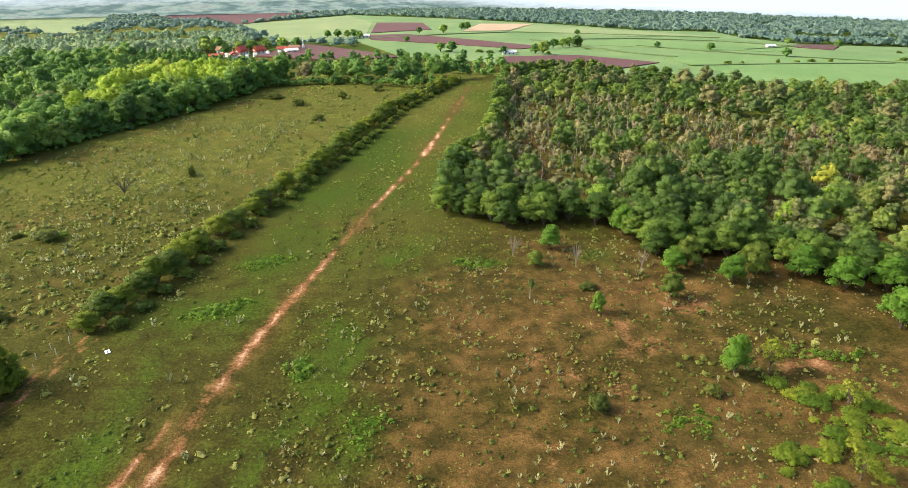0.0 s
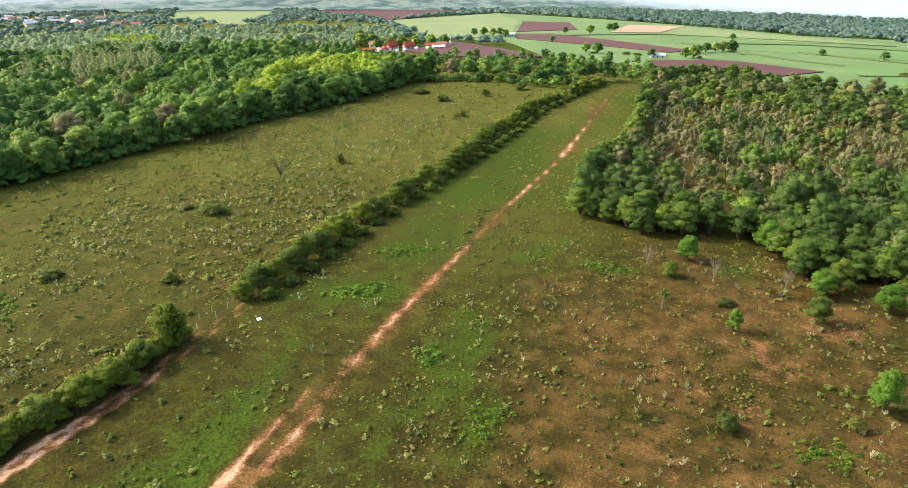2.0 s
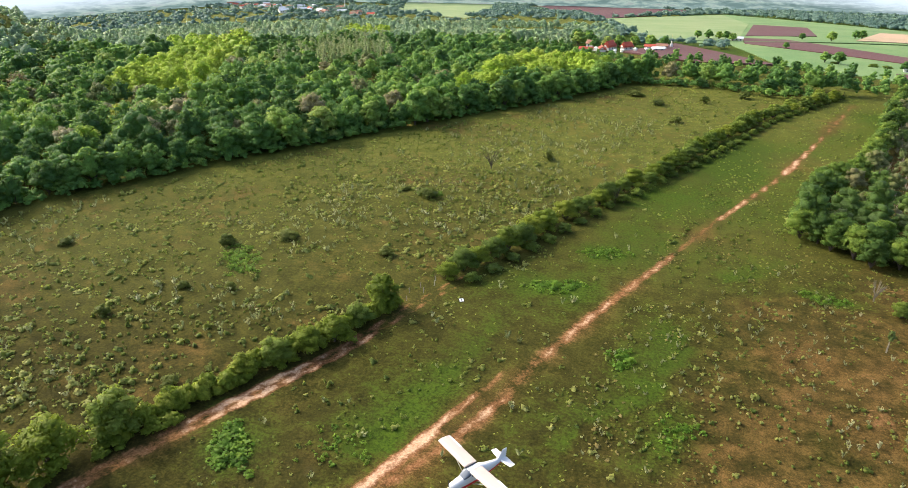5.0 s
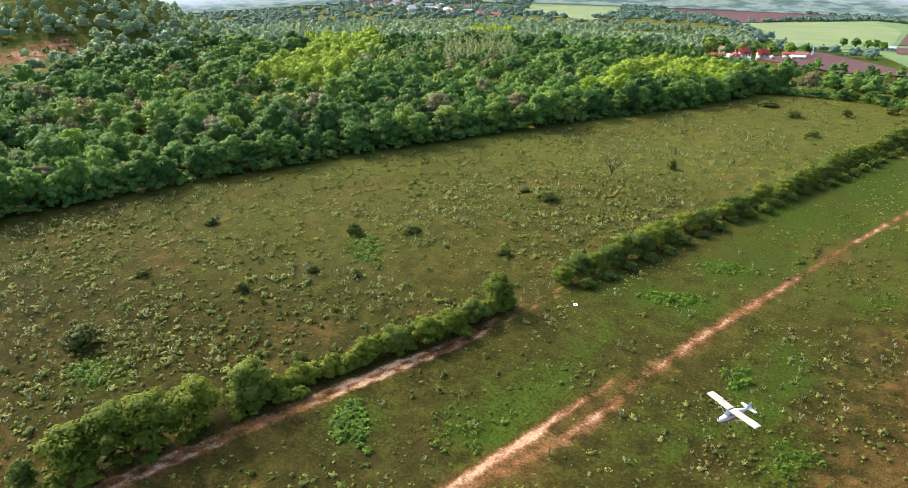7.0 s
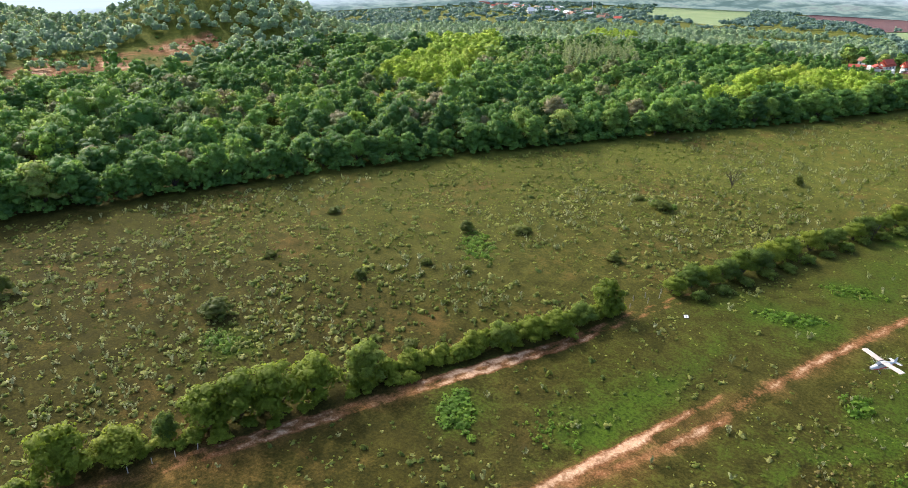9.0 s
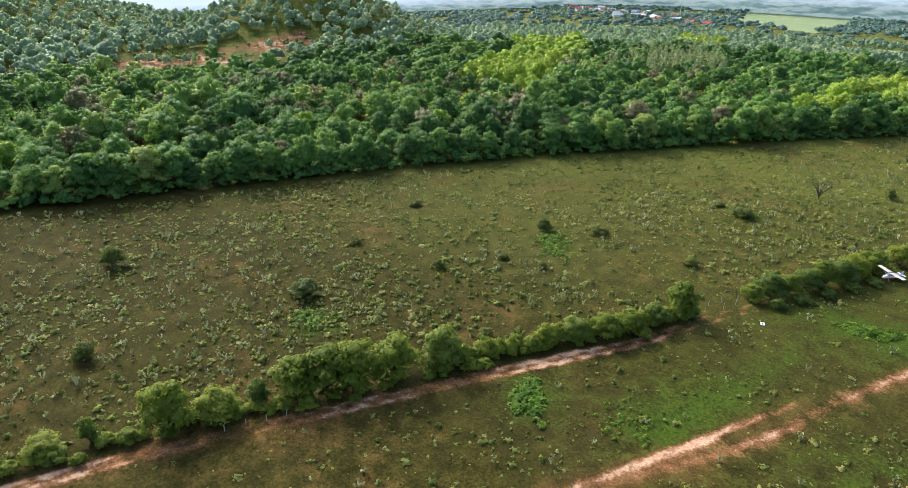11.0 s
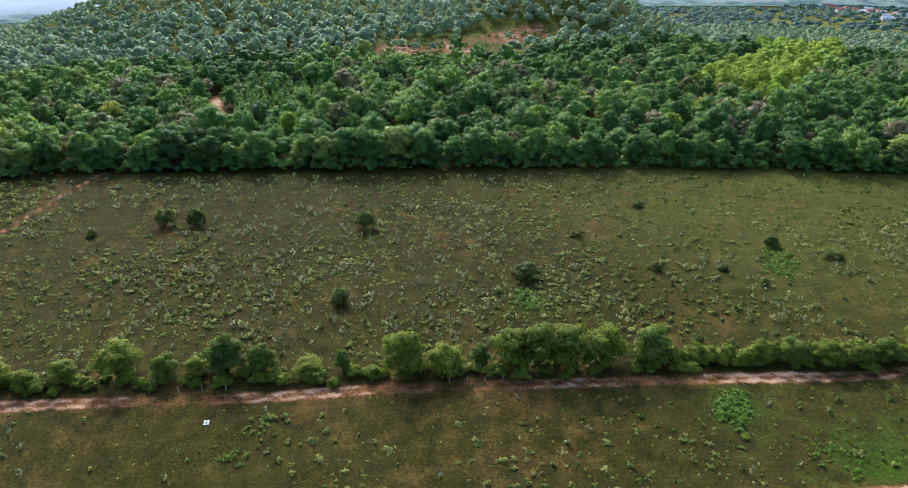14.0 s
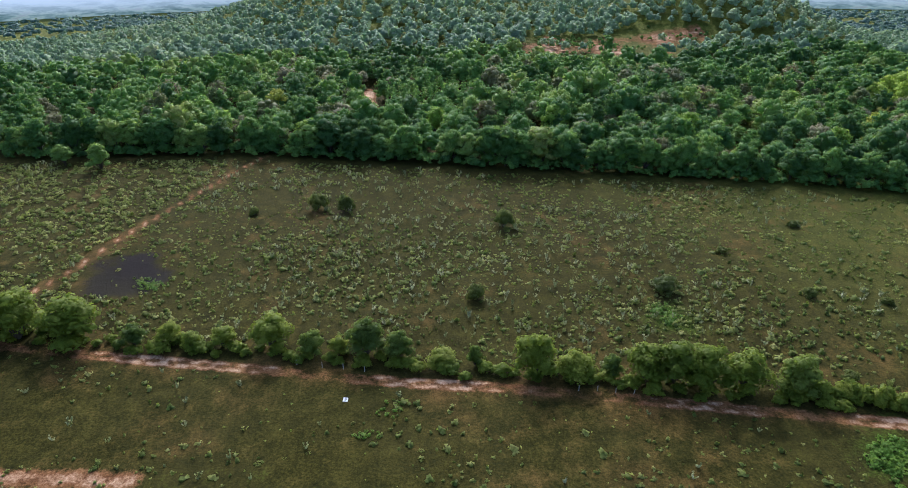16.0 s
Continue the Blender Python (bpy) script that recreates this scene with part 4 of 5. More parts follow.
def backdrop():
    """The hazy far plain, its last woods and the low sky: a plain glowing ring, painted already hazed, beyond
    everything else.
    """
    m = Nodes("haze")
    pos = m.position()
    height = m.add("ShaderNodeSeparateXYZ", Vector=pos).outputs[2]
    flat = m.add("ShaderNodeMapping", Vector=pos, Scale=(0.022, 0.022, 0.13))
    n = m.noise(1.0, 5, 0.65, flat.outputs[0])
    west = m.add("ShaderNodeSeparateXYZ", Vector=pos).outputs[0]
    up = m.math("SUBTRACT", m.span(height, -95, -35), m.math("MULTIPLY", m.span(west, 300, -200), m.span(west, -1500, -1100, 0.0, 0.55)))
    # Land is painted hazed, fading upward to pale sky; all of it glows.
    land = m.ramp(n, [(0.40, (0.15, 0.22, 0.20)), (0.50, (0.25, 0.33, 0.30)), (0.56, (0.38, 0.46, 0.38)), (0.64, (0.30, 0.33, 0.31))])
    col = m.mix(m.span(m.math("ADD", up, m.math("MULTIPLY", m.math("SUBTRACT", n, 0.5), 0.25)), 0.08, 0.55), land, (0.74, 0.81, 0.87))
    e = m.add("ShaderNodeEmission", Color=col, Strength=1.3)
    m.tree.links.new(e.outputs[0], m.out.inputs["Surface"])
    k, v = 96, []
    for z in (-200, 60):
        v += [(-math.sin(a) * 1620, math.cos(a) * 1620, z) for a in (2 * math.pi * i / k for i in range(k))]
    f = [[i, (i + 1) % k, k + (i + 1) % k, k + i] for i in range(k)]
    return tagged(new("backdrop", mesh_of("backdrop", v, f, m.mat)), "glowing painted ring of hazy far plain and low sky", "sky", kind="structure")


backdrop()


# ---- trees and bushes as things ----
def grounded(x, y):
    return float(rise(x, y))


class Kind:
    """One sort of tree or bush: built once, then copied with its parts."""

    def __init__(self, name, label, category, group, protos):
        self.name, self.label, self.category, self.group = name, label, category, group
        self.protos, self.made = protos, {}
        self.rng = np.random.default_rng(len(label) * 7)

    def plant(self, x, y, h, w, label=""):
        k = int(self.rng.integers(len(self.protos)))
        meshes, h0, w0 = self.protos[k]
        m = pose(x, y, grounded(x, y) - 0.1, float(self.rng.normal(0, 2)), float(self.rng.normal(0, 2)), float(self.rng.uniform(0, 360))) @ Matrix.Diagonal((w / w0, w / w0, h / h0, 1))
        if k in self.made:
            ob = copy_scaled(self.made[k], m)
        else:
            ob = self.made[k] = new(self.name)
            for me in meshes:
                part(me.name, me, None, None, ob)
            ob.matrix_basis = m
        return tagged(ob, label or self.label, self.category, self.group)


def copy_scaled(ob, m):
    ob2 = copy_thing(ob, m)
    ob2.matrix_basis = m
    return ob2


def sorts(seed, count, h, w, base, n, size, leaf, lobes=7, core=0.84):
    return [(tree_mesh(seed + k, h, w, base, n, size, leaf, lobes, core=core), h, w) for k in range(count)]


wood_tree = Kind("tree", "green broadleaf tree at the edge of the woodland", "tree", "trees along the woodland edge", sorts(200, 5, 11, 8, 0.4, 900, 0.50, M_LEAF, 14, core=0.76))
east_tree = Kind("tree", "deep green broadleaf tree at the woodland edge beside the strip", "tree", "trees along the woodland edge", sorts(210, 4, 11, 8, 0.4, 1000, 0.46, M_LEAF_DEEP, 14, core=0.76))
bright_tree = Kind("tree", "bright green leafy tree standing in the open", "tree", "trees in the clearing", sorts(220, 3, 8, 6.5, 0.3, 1300, 0.38, M_LEAF_BRIGHT, 13, core=0.7))
hedge_tree = Kind("tree", "dark green tree in the boundary hedge", "tree", "trees of the hedge", sorts(240, 4, 8, 7, 0.1, 1500, 0.36, M_LEAF_HEDGE, 12, core=0.72))
olive_tree = Kind("tree", "olive-green bushy tree in the boundary hedge", "tree", "trees of the hedge", sorts(260, 4, 8, 7, 0.1, 1500, 0.35, M_LEAF_OLIVE, 12, core=0.72))
bush = Kind("bush", "low dark green bush in the rough grass", "bush", "bushes of the field", sorts(280, 3, 3.5, 5, 0.05, 800, 0.28, M_LEAF_BUSH, 10, core=0.72))
hedge_bush = Kind("bush", "low green bush filling the hedge", "bush", "bushes of the hedge", sorts(290, 3, 3.0, 4.5, 0.05, 300, 0.40, M_LEAF_HEDGE, 8, core=0.72))
olive_bush = Kind("bush", "low olive-green bush filling the hedge", "bush", "bushes of the hedge", sorts(295, 3, 3.0, 4.5, 0.05, 420, 0.38, M_LEAF_OLIVE, 7))
thin_tree = Kind("tree", "thin pale-leaved tree with bare limbs", "tree", "trees in the clearing", sorts(300, 2, 7, 5, 1.6, 260, 0.42, M_LEAF_OLIVE, 8, core=0))

bare_wood_tree = Kind("tree", "grey-brown half-bare tree rising from the woodland", "tree", "odd trees of the woodland", sorts(320, 2, 11, 9, 1.0, 420, 0.5, M_LEAF_BROWN, 12, core=0.4))
yellow_tree = Kind("tree", "tree in yellow flower among the green woodland", "tree", "odd trees of the woodland", sorts(330, 2, 10, 9, 1.0, 600, 0.5, M_LEAF_FLOWER, 12, core=0.7))
lime_tree = Kind("tree", "lime-green young-leaved tree in the woodland", "tree", "odd trees of the woodland", sorts(335, 2, 11, 9, 0.8, 800, 0.5, M_LEAF_LIME, 12, core=0.72))
for x, y, h in ((-340, -138, 16), (-356, -62, 14), (-306, 118, 15), (-292, 8, 13), (-355, 190, 14), (142, 226, 11), (96, 246, 9), (60, 230, 8), (80, 178, 9), (126, 168, 9)):
    bare_wood_tree.plant(x, y, h, h * 0.85)
for x, y, h in ((-322, -84, 15), (-286, -132, 12), (118, 208, 10), (-262, 176, 12)):
    yellow_tree.plant(x, y, h, h * 0.8)
for x, y, h in ((-276, 38, 16), (-262, 92, 15), (-284, -12, 14), (-268, -66, 14), (-236, 142, 14), (92, 176, 10), (110, 190, 9), (-300, 70, 15), (-280, 140, 14), (-300, 160, 13), (42, 188, 10)):
    lime_tree.plant(x, y, h, h * 0.8)

rng = np.random.default_rng(400)


def along(line, step, off=0.0):
    """Points every step metres along a line, set off to its left."""
    out, carry = [], 0.0
    for (x0, y0), (x1, y1) in zip(line, line[1:]):
        n = math.hypot(x1 - x0, y1 - y0)
        d = carry
        while d < n:
            out.append((x0 + (x1 - x0) * d / n - (y1 - y0) / n * off, y0 + (y1 - y0) * d / n + (x1 - x0) / n * off))
            d += step
        carry = d - n
    return out


# edge of the woodland beyond the field
for x, y in along(FOREST_EDGE[1:], 7.2, 6.8):
    s = rng.uniform(0.72, 1.2)
    wood_tree.plant(x + rng.normal(0, 1.3), y + rng.normal(0, 1.3), 14.0 * s, 11.0 * s * rng.uniform(0.9, 1.15))
# edge of the woodland beside the strip
right_edge = WOOD_R[17:] + WOOD_R[:11]
for x, y in along(right_edge, 6.2, 3.0):
    s = rng.uniform(0.8, 1.12)
    east_tree.plant(x + rng.normal(0, 0.9), y + rng.normal(0, 0.9), 9.6 * s, 8.6 * s)
for x, y in along(WOOD_R[:11], 6.0, 8.0):
    s = rng.uniform(0.8, 1.12)
    east_tree.plant(x + rng.normal(0, 0.9), y + rng.normal(0, 0.9), 9.8 * s, 8.8 * s)

# hedge beside the track: position, height, width, olive or dark
HEDGE_TREES = [(-150, -178, 9, 9, 1), (-146, -160, 11, 11, 0), (-141, -143, 9, 9, 1), (-137, -130, 11, 11, 0), (-133, -119, 12, 12, 1), (-131, -106, 11, 12, 1), (-128, -92, 6, 6, 0),
               (-127, -84, 6.5, 6.5, 1), (-125, -79, 5, 5, 1), (-125, -72, 6, 6.5, 1), (-123, -61, 8.5, 8.5, 1), (-120, -52, 7, 6, 0), (-119, -46, 5.5, 5, 1), (-118, -40, 9, 7.5, 0), (-116, -33, 8, 6.5, 0),
               (-113, -24, 4.5, 7, 1), (-112, -17, 6, 3.5, 0), (-107, -5, 10, 8.5, 1), (-105, 3, 7.5, 9, 1), (-105, 11, 6.5, 4.5, 0), (-103, 17, 8.5, 8, 1), (-102, 23, 9.5, 9, 1), (-100, 29, 9.5, 9, 1),
               (-98, 36, 9, 8.5, 1), (-96, 46, 8.5, 7.5, 0), (-89, 69, 5.5, 6, 1), (-87, 75, 6.5, 7, 0), (-84, 81, 6.5, 7, 1), (-82, 87, 6.5, 7, 1), (-81, 94, 6, 6.5, 0), (-80, 102, 8.5, 6.5, 1)]
for x, y in along([(-74, 122), (-69, 139), (-65, 158), (-61, 181), (-52, 210), (-43, 245), (-36, 283), (-26, 322), (-12, 358), (0, 386)], 5.6):
    s = rng.uniform(0.75, 1.15)
    HEDGE_TREES.append((x + rng.normal(0, 1), y, 6.6 * s, 7.2 * s, int(rng.random() < 0.45)))
for x, y, h, w, o in HEDGE_TREES:
    big = 1.12 if h > 8 else 0.95
    (olive_tree if o else hedge_tree).plant(x - 0.8, y, h * big, w * big * 1.08)
for x, y in along(HEDGE[:11], 3.0):
    s = rng.uniform(0.6, 1.15)
    olive_bush.plant(x + rng.normal(0, 1.3), y + rng.normal(0, 0.8), 2.5 * s, 4.4 * s)
for x, y in along([(-95, 44), (-90, 63), (-85, 79), (-81, 93), (-79, 104)], 2.0, 1.2):
    s = rng.uniform(0.75, 1.2)
    olive_bush.plant(x + rng.normal(0, 0.7), y + rng.normal(0, 0.6), 3.9 * s, 4.6 * s)
for x, y in along([(-72, 124), (-61, 172), (-40, 250), (-24, 322), (0, 386)], 8.0, -2.5):
    hedge_bush.plant(x, y, rng.uniform(2, 3.2), rng.uniform(3.5, 5))

# trees and bushes in the clearing
OPEN_TREES = [(25, 164, 7, 6, 0), (20, 153, 4.5, 4.2, 1), (31, 130, 5.5, 3.2, 0), (49, 137, 7, 5.2, 1), (46, 173, 9, 7.5, 0), (65, 144, 8, 6.6, 0), (57, 153, 9, 7, 1), (53, 150, 7, 6, 0), (72, 149, 9, 8, 1),
              (83, 147, 9, 8, 0), (90, 141, 9, 8.5, 0), (100, 141, 9, 8, 0), (93, 124, 10, 9.5, 0), (52, 107, 9.5, 5.5, 0), (108, 134, 9, 8, 0), (120, 130, 9, 9, 1)]
for x, y, h, w, dark in OPEN_TREES:
    (hedge_tree if dark else bright_tree).plant(x, y, h, w, "dark green small tree standing in the clearing" if dark else "")
for x, y, h, w in ((59, 108, 8, 5), (68, 97, 6.2, 4.5), (61, 80, 5.5, 4)):
    thin_tree.plant(x, y, h, w)
for x, y, h, w in ((25, 97, 3, 4.6), (46, 101, 2.4, 3.4), (31, 141, 1.8, 4.5), (-108, 168, 3.2, 7), (-118, 170, 1.6, 4), (-126, 122, 2.6, 6.5), (-137, 111, 3.6, 5), (-140, 36, 4.6, 8), (-134, 71, 2.4, 4.2), (-184, 1, 6.5, 6.5),
                   (-141, -13, 4.6, 5.4), (-205, -57, 6, 7), (-203, -48, 6, 6), (-96, 126, 2.6, 4.5), (-202, -77, 3, 4), (-89, 222, 4, 4.5), (-160, 60, 2, 4), (-175, 90, 2.2, 4), (-100, 60, 2.2, 4),
                   (-118, 93, 2, 3), (-128, 88, 2, 3.4), (-60, 300, 3, 6), (-75, 330, 3, 8), (-56, 345, 4, 5), (-90, 345, 3, 9), (-40, 365, 4, 7)):
    bush.plant(x, y, h, w)
for x, y, h, w in ((-260, -158, 9, 8), (-253, -142, 11.5, 9)):
    wood_tree.plant(x, y, h, w, "dark tree standing out in the field")


def bare_tree(x, y, h, spread, seed, label, material):
    """A leafless tree of forking limbs."""
    r = np.random.default_rng(seed)
    base = new("dead_tree")
    limbs = []
    for k in range(9):
        a = r.uniform(0, 6.28)
        t = r.uniform(0.3, 1.0) * spread
        mid = (math.cos(a) * t * 0.35, math.sin(a) * t * 0.35, h * r.uniform(0.35, 0.55))
        tip = (math.cos(a) * t, math.sin(a) * t, h * r.uniform(0.75, 1.0))
        limbs.append(tube([(0, 0, h * 0.1), mid, tip], [0.10, 0.07, 0.02], 5))
        for _ in range(3):
            e = (tip[0] * r.uniform(0.6, 1.3), tip[1] * r.uniform(0.6, 1.3), tip[2] * r.uniform(0.8, 1.05))
            limbs.append(tube([mid, e], [0.05, 0.012], 4))
    part("trunk", *tube([(0, 0, -0.3), (0, 0, h * 0.35)], [0.16, 0.10]), material, base)
    part("limb", *join(*limbs), material, base)
    base.matrix_basis = pose(x, y, grounded(x, y))
    return tagged(base, label, "tree")


bare_tree(15, 159, 5.5, 2.6, 501, "leafless pale dead tree in the clearing", M_DEAD)
bare_tree(46, 152, 5.0, 2.2, 502, "leafless brown dead sapling in dry grass", M_DEAD)
bare_tree(30, 153, 6.0, 2.0, 503, "thin leafless tree in dry grass", M_DEAD)
bare_tree(-103, 203, 7.0, 3.5, 504, "bare dark branching tree in the field", M_BARK)
bare_tree(-55, 192, 5.0, 3.0, 505, "bare dark branching tree by the hedge", M_BARK)


def snag(x, y):
    base = new("tree_stump")
    part("trunk", *tube([(0, 0, -0.2), (0.05, 0, 1.8), (0.1, 0.05, 3.2)], [0.16, 0.12, 0.1]), M_DEAD, base)
    r = np.random.default_rng(9)
    c, n, _ = lobes_points(r, [(0.1, 0, 4.0, 0.55, 0.55, 1.2)], 90, -1)
    part("withered_head", *cards(r, c, n, 0.4), M_LEAF_DRY, base, "withered brown leaf head")
    base.matrix_basis = pose(x, y, grounded(x, y))
    return tagged(base, "withered brown trunk with a dead leaf head", "stump")


snag(17, 136)


# ---- low growth ----
def leaf_clump(seed, n, w, h, size, up=1.1):
    r = np.random.default_rng(seed)
    c, nr, soft = lobes_points(r, [(0, 0, h * 0.15, w * 0.5, w * 0.42, h * 0.85), (w * 0.25, 0, h * 0.1, w * 0.3, w * 0.3, h * 0.6), (-w * 0.2, w * 0.2, h * 0.1, w * 0.3, w * 0.25, h * 0.7)], n, -0.05, 0.3)
    nr[:, 2] += up
    return (*cards(r, c, nr, size * r.uniform(0.6, 1.3, n), 0.5), soft + np.array([0, 0, 0.5]))


r = np.random.default_rng(600)
x, y = r.uniform(-275, 105, 90000), r.uniform(-190, 400, 90000)
edge, hx = interp(FOREST_EDGE, y), interp(HEDGE, y)
in_field = (x > edge + 4) & (x < hx - 2)
strip = (x > hx + 4) & ~inside(WOOD_R, x, y) & (x < 100 - 0.15 * y)
bare = np.minimum(np.minimum(line_distance(TRACK, x, y), line_distance(TRAIL, x, y)), np.minimum(line_distance(TRAIL_B, x, y), line_distance(PATH_FIELD, x, y))) < 2.2
clump = blob_noise(x, y, 7, 601) + 0.5 * blob_noise(x, y, 25, 602)
keep = (in_field & (r.random(90000) < 0.70 + 0.3 * clump)) | (strip & (r.random(90000) < 0.32 + 0.30 * clump))
front_zone = strip & (x > -34) & (y > 50)
keep |= front_zone & (r.random(90000) < 0.50)
keep &= ~bare & ~inside(BURN, x, y)
keep &= (np.hypot(x, y) < 260) | (r.random(90000) < 0.42)


def cushion(seed, n, w, h, size):
    """A low rounded tussock: a lumpy mass with loose leaf clusters on it."""
    g = np.random.default_rng(seed)
    lobe = [(0, 0, 0, w * 0.5, w * 0.42, h)]
    cv, cf, cn = clumps(g, lobe, 0.75, 0.2)
    c, nr, soft = lobes_points(g, lobe, n, 0.05, 0.08)
    v, f = cards(g, c, nr, size * g.uniform(0.8, 1.3, n), 0.45)
    return np.concatenate([v, cv]), f.tolist() + [[i + 4 * n for i in q] for q in cf], np.concatenate([soft + np.array([0, 0, 0.5]), cn])


TUFTS = [cushion(610 + k, n, w, h, s) for k, (n, w, h, s) in enumerate(((5, 0.9, 0.44, 0.34), (6, 1.2, 0.48, 0.38), (5, 0.8, 0.55, 0.32), (7, 1.6, 0.46, 0.42)))]
strew("grass_tufts", x[keep], y[keep], ((0.50 + r.exponential(0.34, 90000)).clip(0, 1.8) * np.where(strip, np.where(y < 45, 0.95, 0.7), 1.0))[keep], (0.41 + 0.12 * clump + r.normal(0, 0.26, 90000)).clip(0.02, 0.98)[keep], TUFTS, M_TUFT, 620, "low green tufts of rough grass and weeds", "grass")

k = 5200
x, y = r.uniform(-34, 100, k), r.uniform(60, 178, k)
ok = ~inside(WOOD_R, x, y) & (blob_noise(x, y, 8, 626) + 0.6 * blob_noise(x, y, 30, 627) > -0.1) & (x < 30 + (y - 40) * 0.95)
M_STRAW = leaf_material("dry_straw", [(0.0, (0.12, 0.11, 0.03)), (0.5, (0.23, 0.18, 0.055)), (1.0, (0.38, 0.29, 0.11))], "tint", 0.2, 0.0)
strew("dry_grass", x[ok], y[ok], (0.22 + r.exponential(0.16, k)).clip(0, 0.8)[ok], r.uniform(0, 1, k)[ok], TUFTS, M_STRAW, 628, "tan-coloured dry grass on bare reddish soil", "grass")

# low weeds, larger and greener
k = 4200
x, y = r.uniform(-265, 100, k), r.uniform(-180, 390, k)
edge, hx = interp(FOREST_EDGE, y), interp(HEDGE, y)
ok = ((x > edge + 4) & (x < hx - 2)) | ((x > hx + 5) & ~inside(WOOD_R, x, y) & (x < 95) & (r.random(k) < 0.4))
ok &= (line_distance(TRAIL, x, y) > 2.5) & (line_distance(TRACK, x, y) > 3) & (blob_noise(x, y, 16, 630) > -0.25)
WEEDS = [leaf_clump(640 + j, n, w, h, s) for j, (n, w, h, s) in enumerate(((22, 1.8, 0.8, 0.42), (26, 2.2, 0.7, 0.42), (18, 1.4, 1.0, 0.38)))]
strew("low_weeds", x[ok], y[ok], r.uniform(0.4, 0.95, k)[ok], r.uniform(0.1, 0.9, k)[ok], WEEDS, M_TUFT, 641, "knee-high weeds among the rough grass", "weeds")


k = 1500
x, y = r.uniform(-262, -150, k), r.uniform(-185, -95, k)
ok = (x > interp(FOREST_EDGE, y) + 5) & (x < interp(HEDGE, y) - 6) & (line_distance(PATH_FIELD, x, y) > 2.5) & ~inside(BURN, x, y) & (y < -104 - 0.3 * (x + 200)) & (r.random(k) < 0.75)
strew("green_thicket", x[ok], y[ok], r.uniform(0.8, 1.5, k)[ok], r.uniform(0.2, 0.9, k)[ok], WEEDS, M_TUFT, 643, "dense green weeds beyond the red footpath", "weeds")


def pale_clump(seed, n, h, w):
    """Upright stems with broad pale leaves in pairs."""
    g = np.random.default_rng(seed)
    stems = g.integers(4, 8)
    a = g.uniform(0, 6.28, stems)
    t = g.uniform(0.25, 1, n)
    s = g.integers(0, stems, n)
    rad = t * w * 0.5 * g.uniform(0.6, 1.0, stems)[s]
    c = np.stack([np.cos(a[s]) * rad, np.sin(a[s]) * rad, t * h * g.uniform(0.75, 1.0, stems)[s]], 1)
    nr = g.normal(size=(n, 3)) * 0.7 + np.stack([np.cos(a[s]), np.sin(a[s]), np.full(n, 0.5)], 1)
    tubes = [tube([(0, 0, -0.1), (math.cos(b) * w * 0.22, math.sin(b) * w * 0.22, h * 0.5), (math.cos(b) * w * 0.45, math.sin(b) * w * 0.45, h * 0.9)], [0.04, 0.03, 0.015], 4) for b in a]
    return (*cards(g, c, nr, 0.30 * g.uniform(0.7, 1.4, n), 0.5), np.repeat(nr + np.array([0, 0, 0.5]), 4, 0)), join(*tubes)


PALE = [pale_clump(660 + j, 30, h, w) for j, (h, w) in enumerate(((1.7, 1.6), (1.4, 2.0), (2.0, 1.5), (1.2, 1.5)))]
M_PALE_STEM = plain("pale_stem", (0.34, 0.33, 0.22), (0.46, 0.45, 0.32), 5.0, 0.9, 0.3, 0.01)
pale_shrub = Kind("shrub", "upright shrub with pale grey-green leaves", "shrub", "pale shrubs of the clearing",
                  [([mesh_of("stem", *st, M_PALE_STEM), mesh_of("foliage", lf[0], lf[1], M_LEAF_PALE)], 1.0, 1.0) for lf, st in PALE])
count = 0
while count < 295:
    px, py = r.uniform(-32, 80), r.uniform(76, 168)
    if inside(WOOD_R, [px], [py])[0] or blob_noise(np.array([px]), np.array([py]), 9, 661)[0] < -0.1 or px > 30 + (py - 60) * 0.9:
        continue
    s = r.uniform(0.42, 0.82)
    pale_shrub.plant(px, py, s, s)
    count += 1
k = 8000
x, y = r.uniform(-262, 40, k), r.uniform(-170, 300, k)
edge, hx = interp(FOREST_EDGE, y), interp(HEDGE, y)
ok = (x > edge + 6) & (x < hx - 4) & (blob_noise(x, y, 12, 662) + 0.4 * blob_noise(x, y, 40, 663) > -0.02)
ok |= (x > hx + 8) & (x < -35) & (r.random(k) < 0.10) & (y < 170)
ok &= ~inside(BURN, x, y) & (line_distance(TRACK, x, y) > 4)
strew("pale_shrubs", x[ok], y[ok], r.uniform(0.65, 1.25, k)[ok], r.uniform(0.1, 0.95, k)[ok], [p[0] for p in PALE], M_LEAF_PALE_STUFF, 664, "scattered pale grey-green shrubs across the field", "shrubs")


def patch_of(name, centre, radii, n, seed, material, label, scale=1.0, turn=0.0):
    g = np.random.default_rng(seed)
    a, q = g.uniform(0, 6.28, n), np.sqrt(g.uniform(0, 1, n)) * (1 + 0.25 * g.normal(size=n)).clip(0.3, 1.5)
    u, v = np.cos(a) * q * radii[0], np.sin(a) * q * radii[1]
    c, s = math.cos(radians(turn)), math.sin(radians(turn))
    return strew(name, centre[0] + u * c - v * s, centre[1] + u * s + v * c, g.uniform(0.6, 1.2, n) * scale, g.uniform(0, 1, n), WEEDS, material, seed + 1, label, "undergrowth")


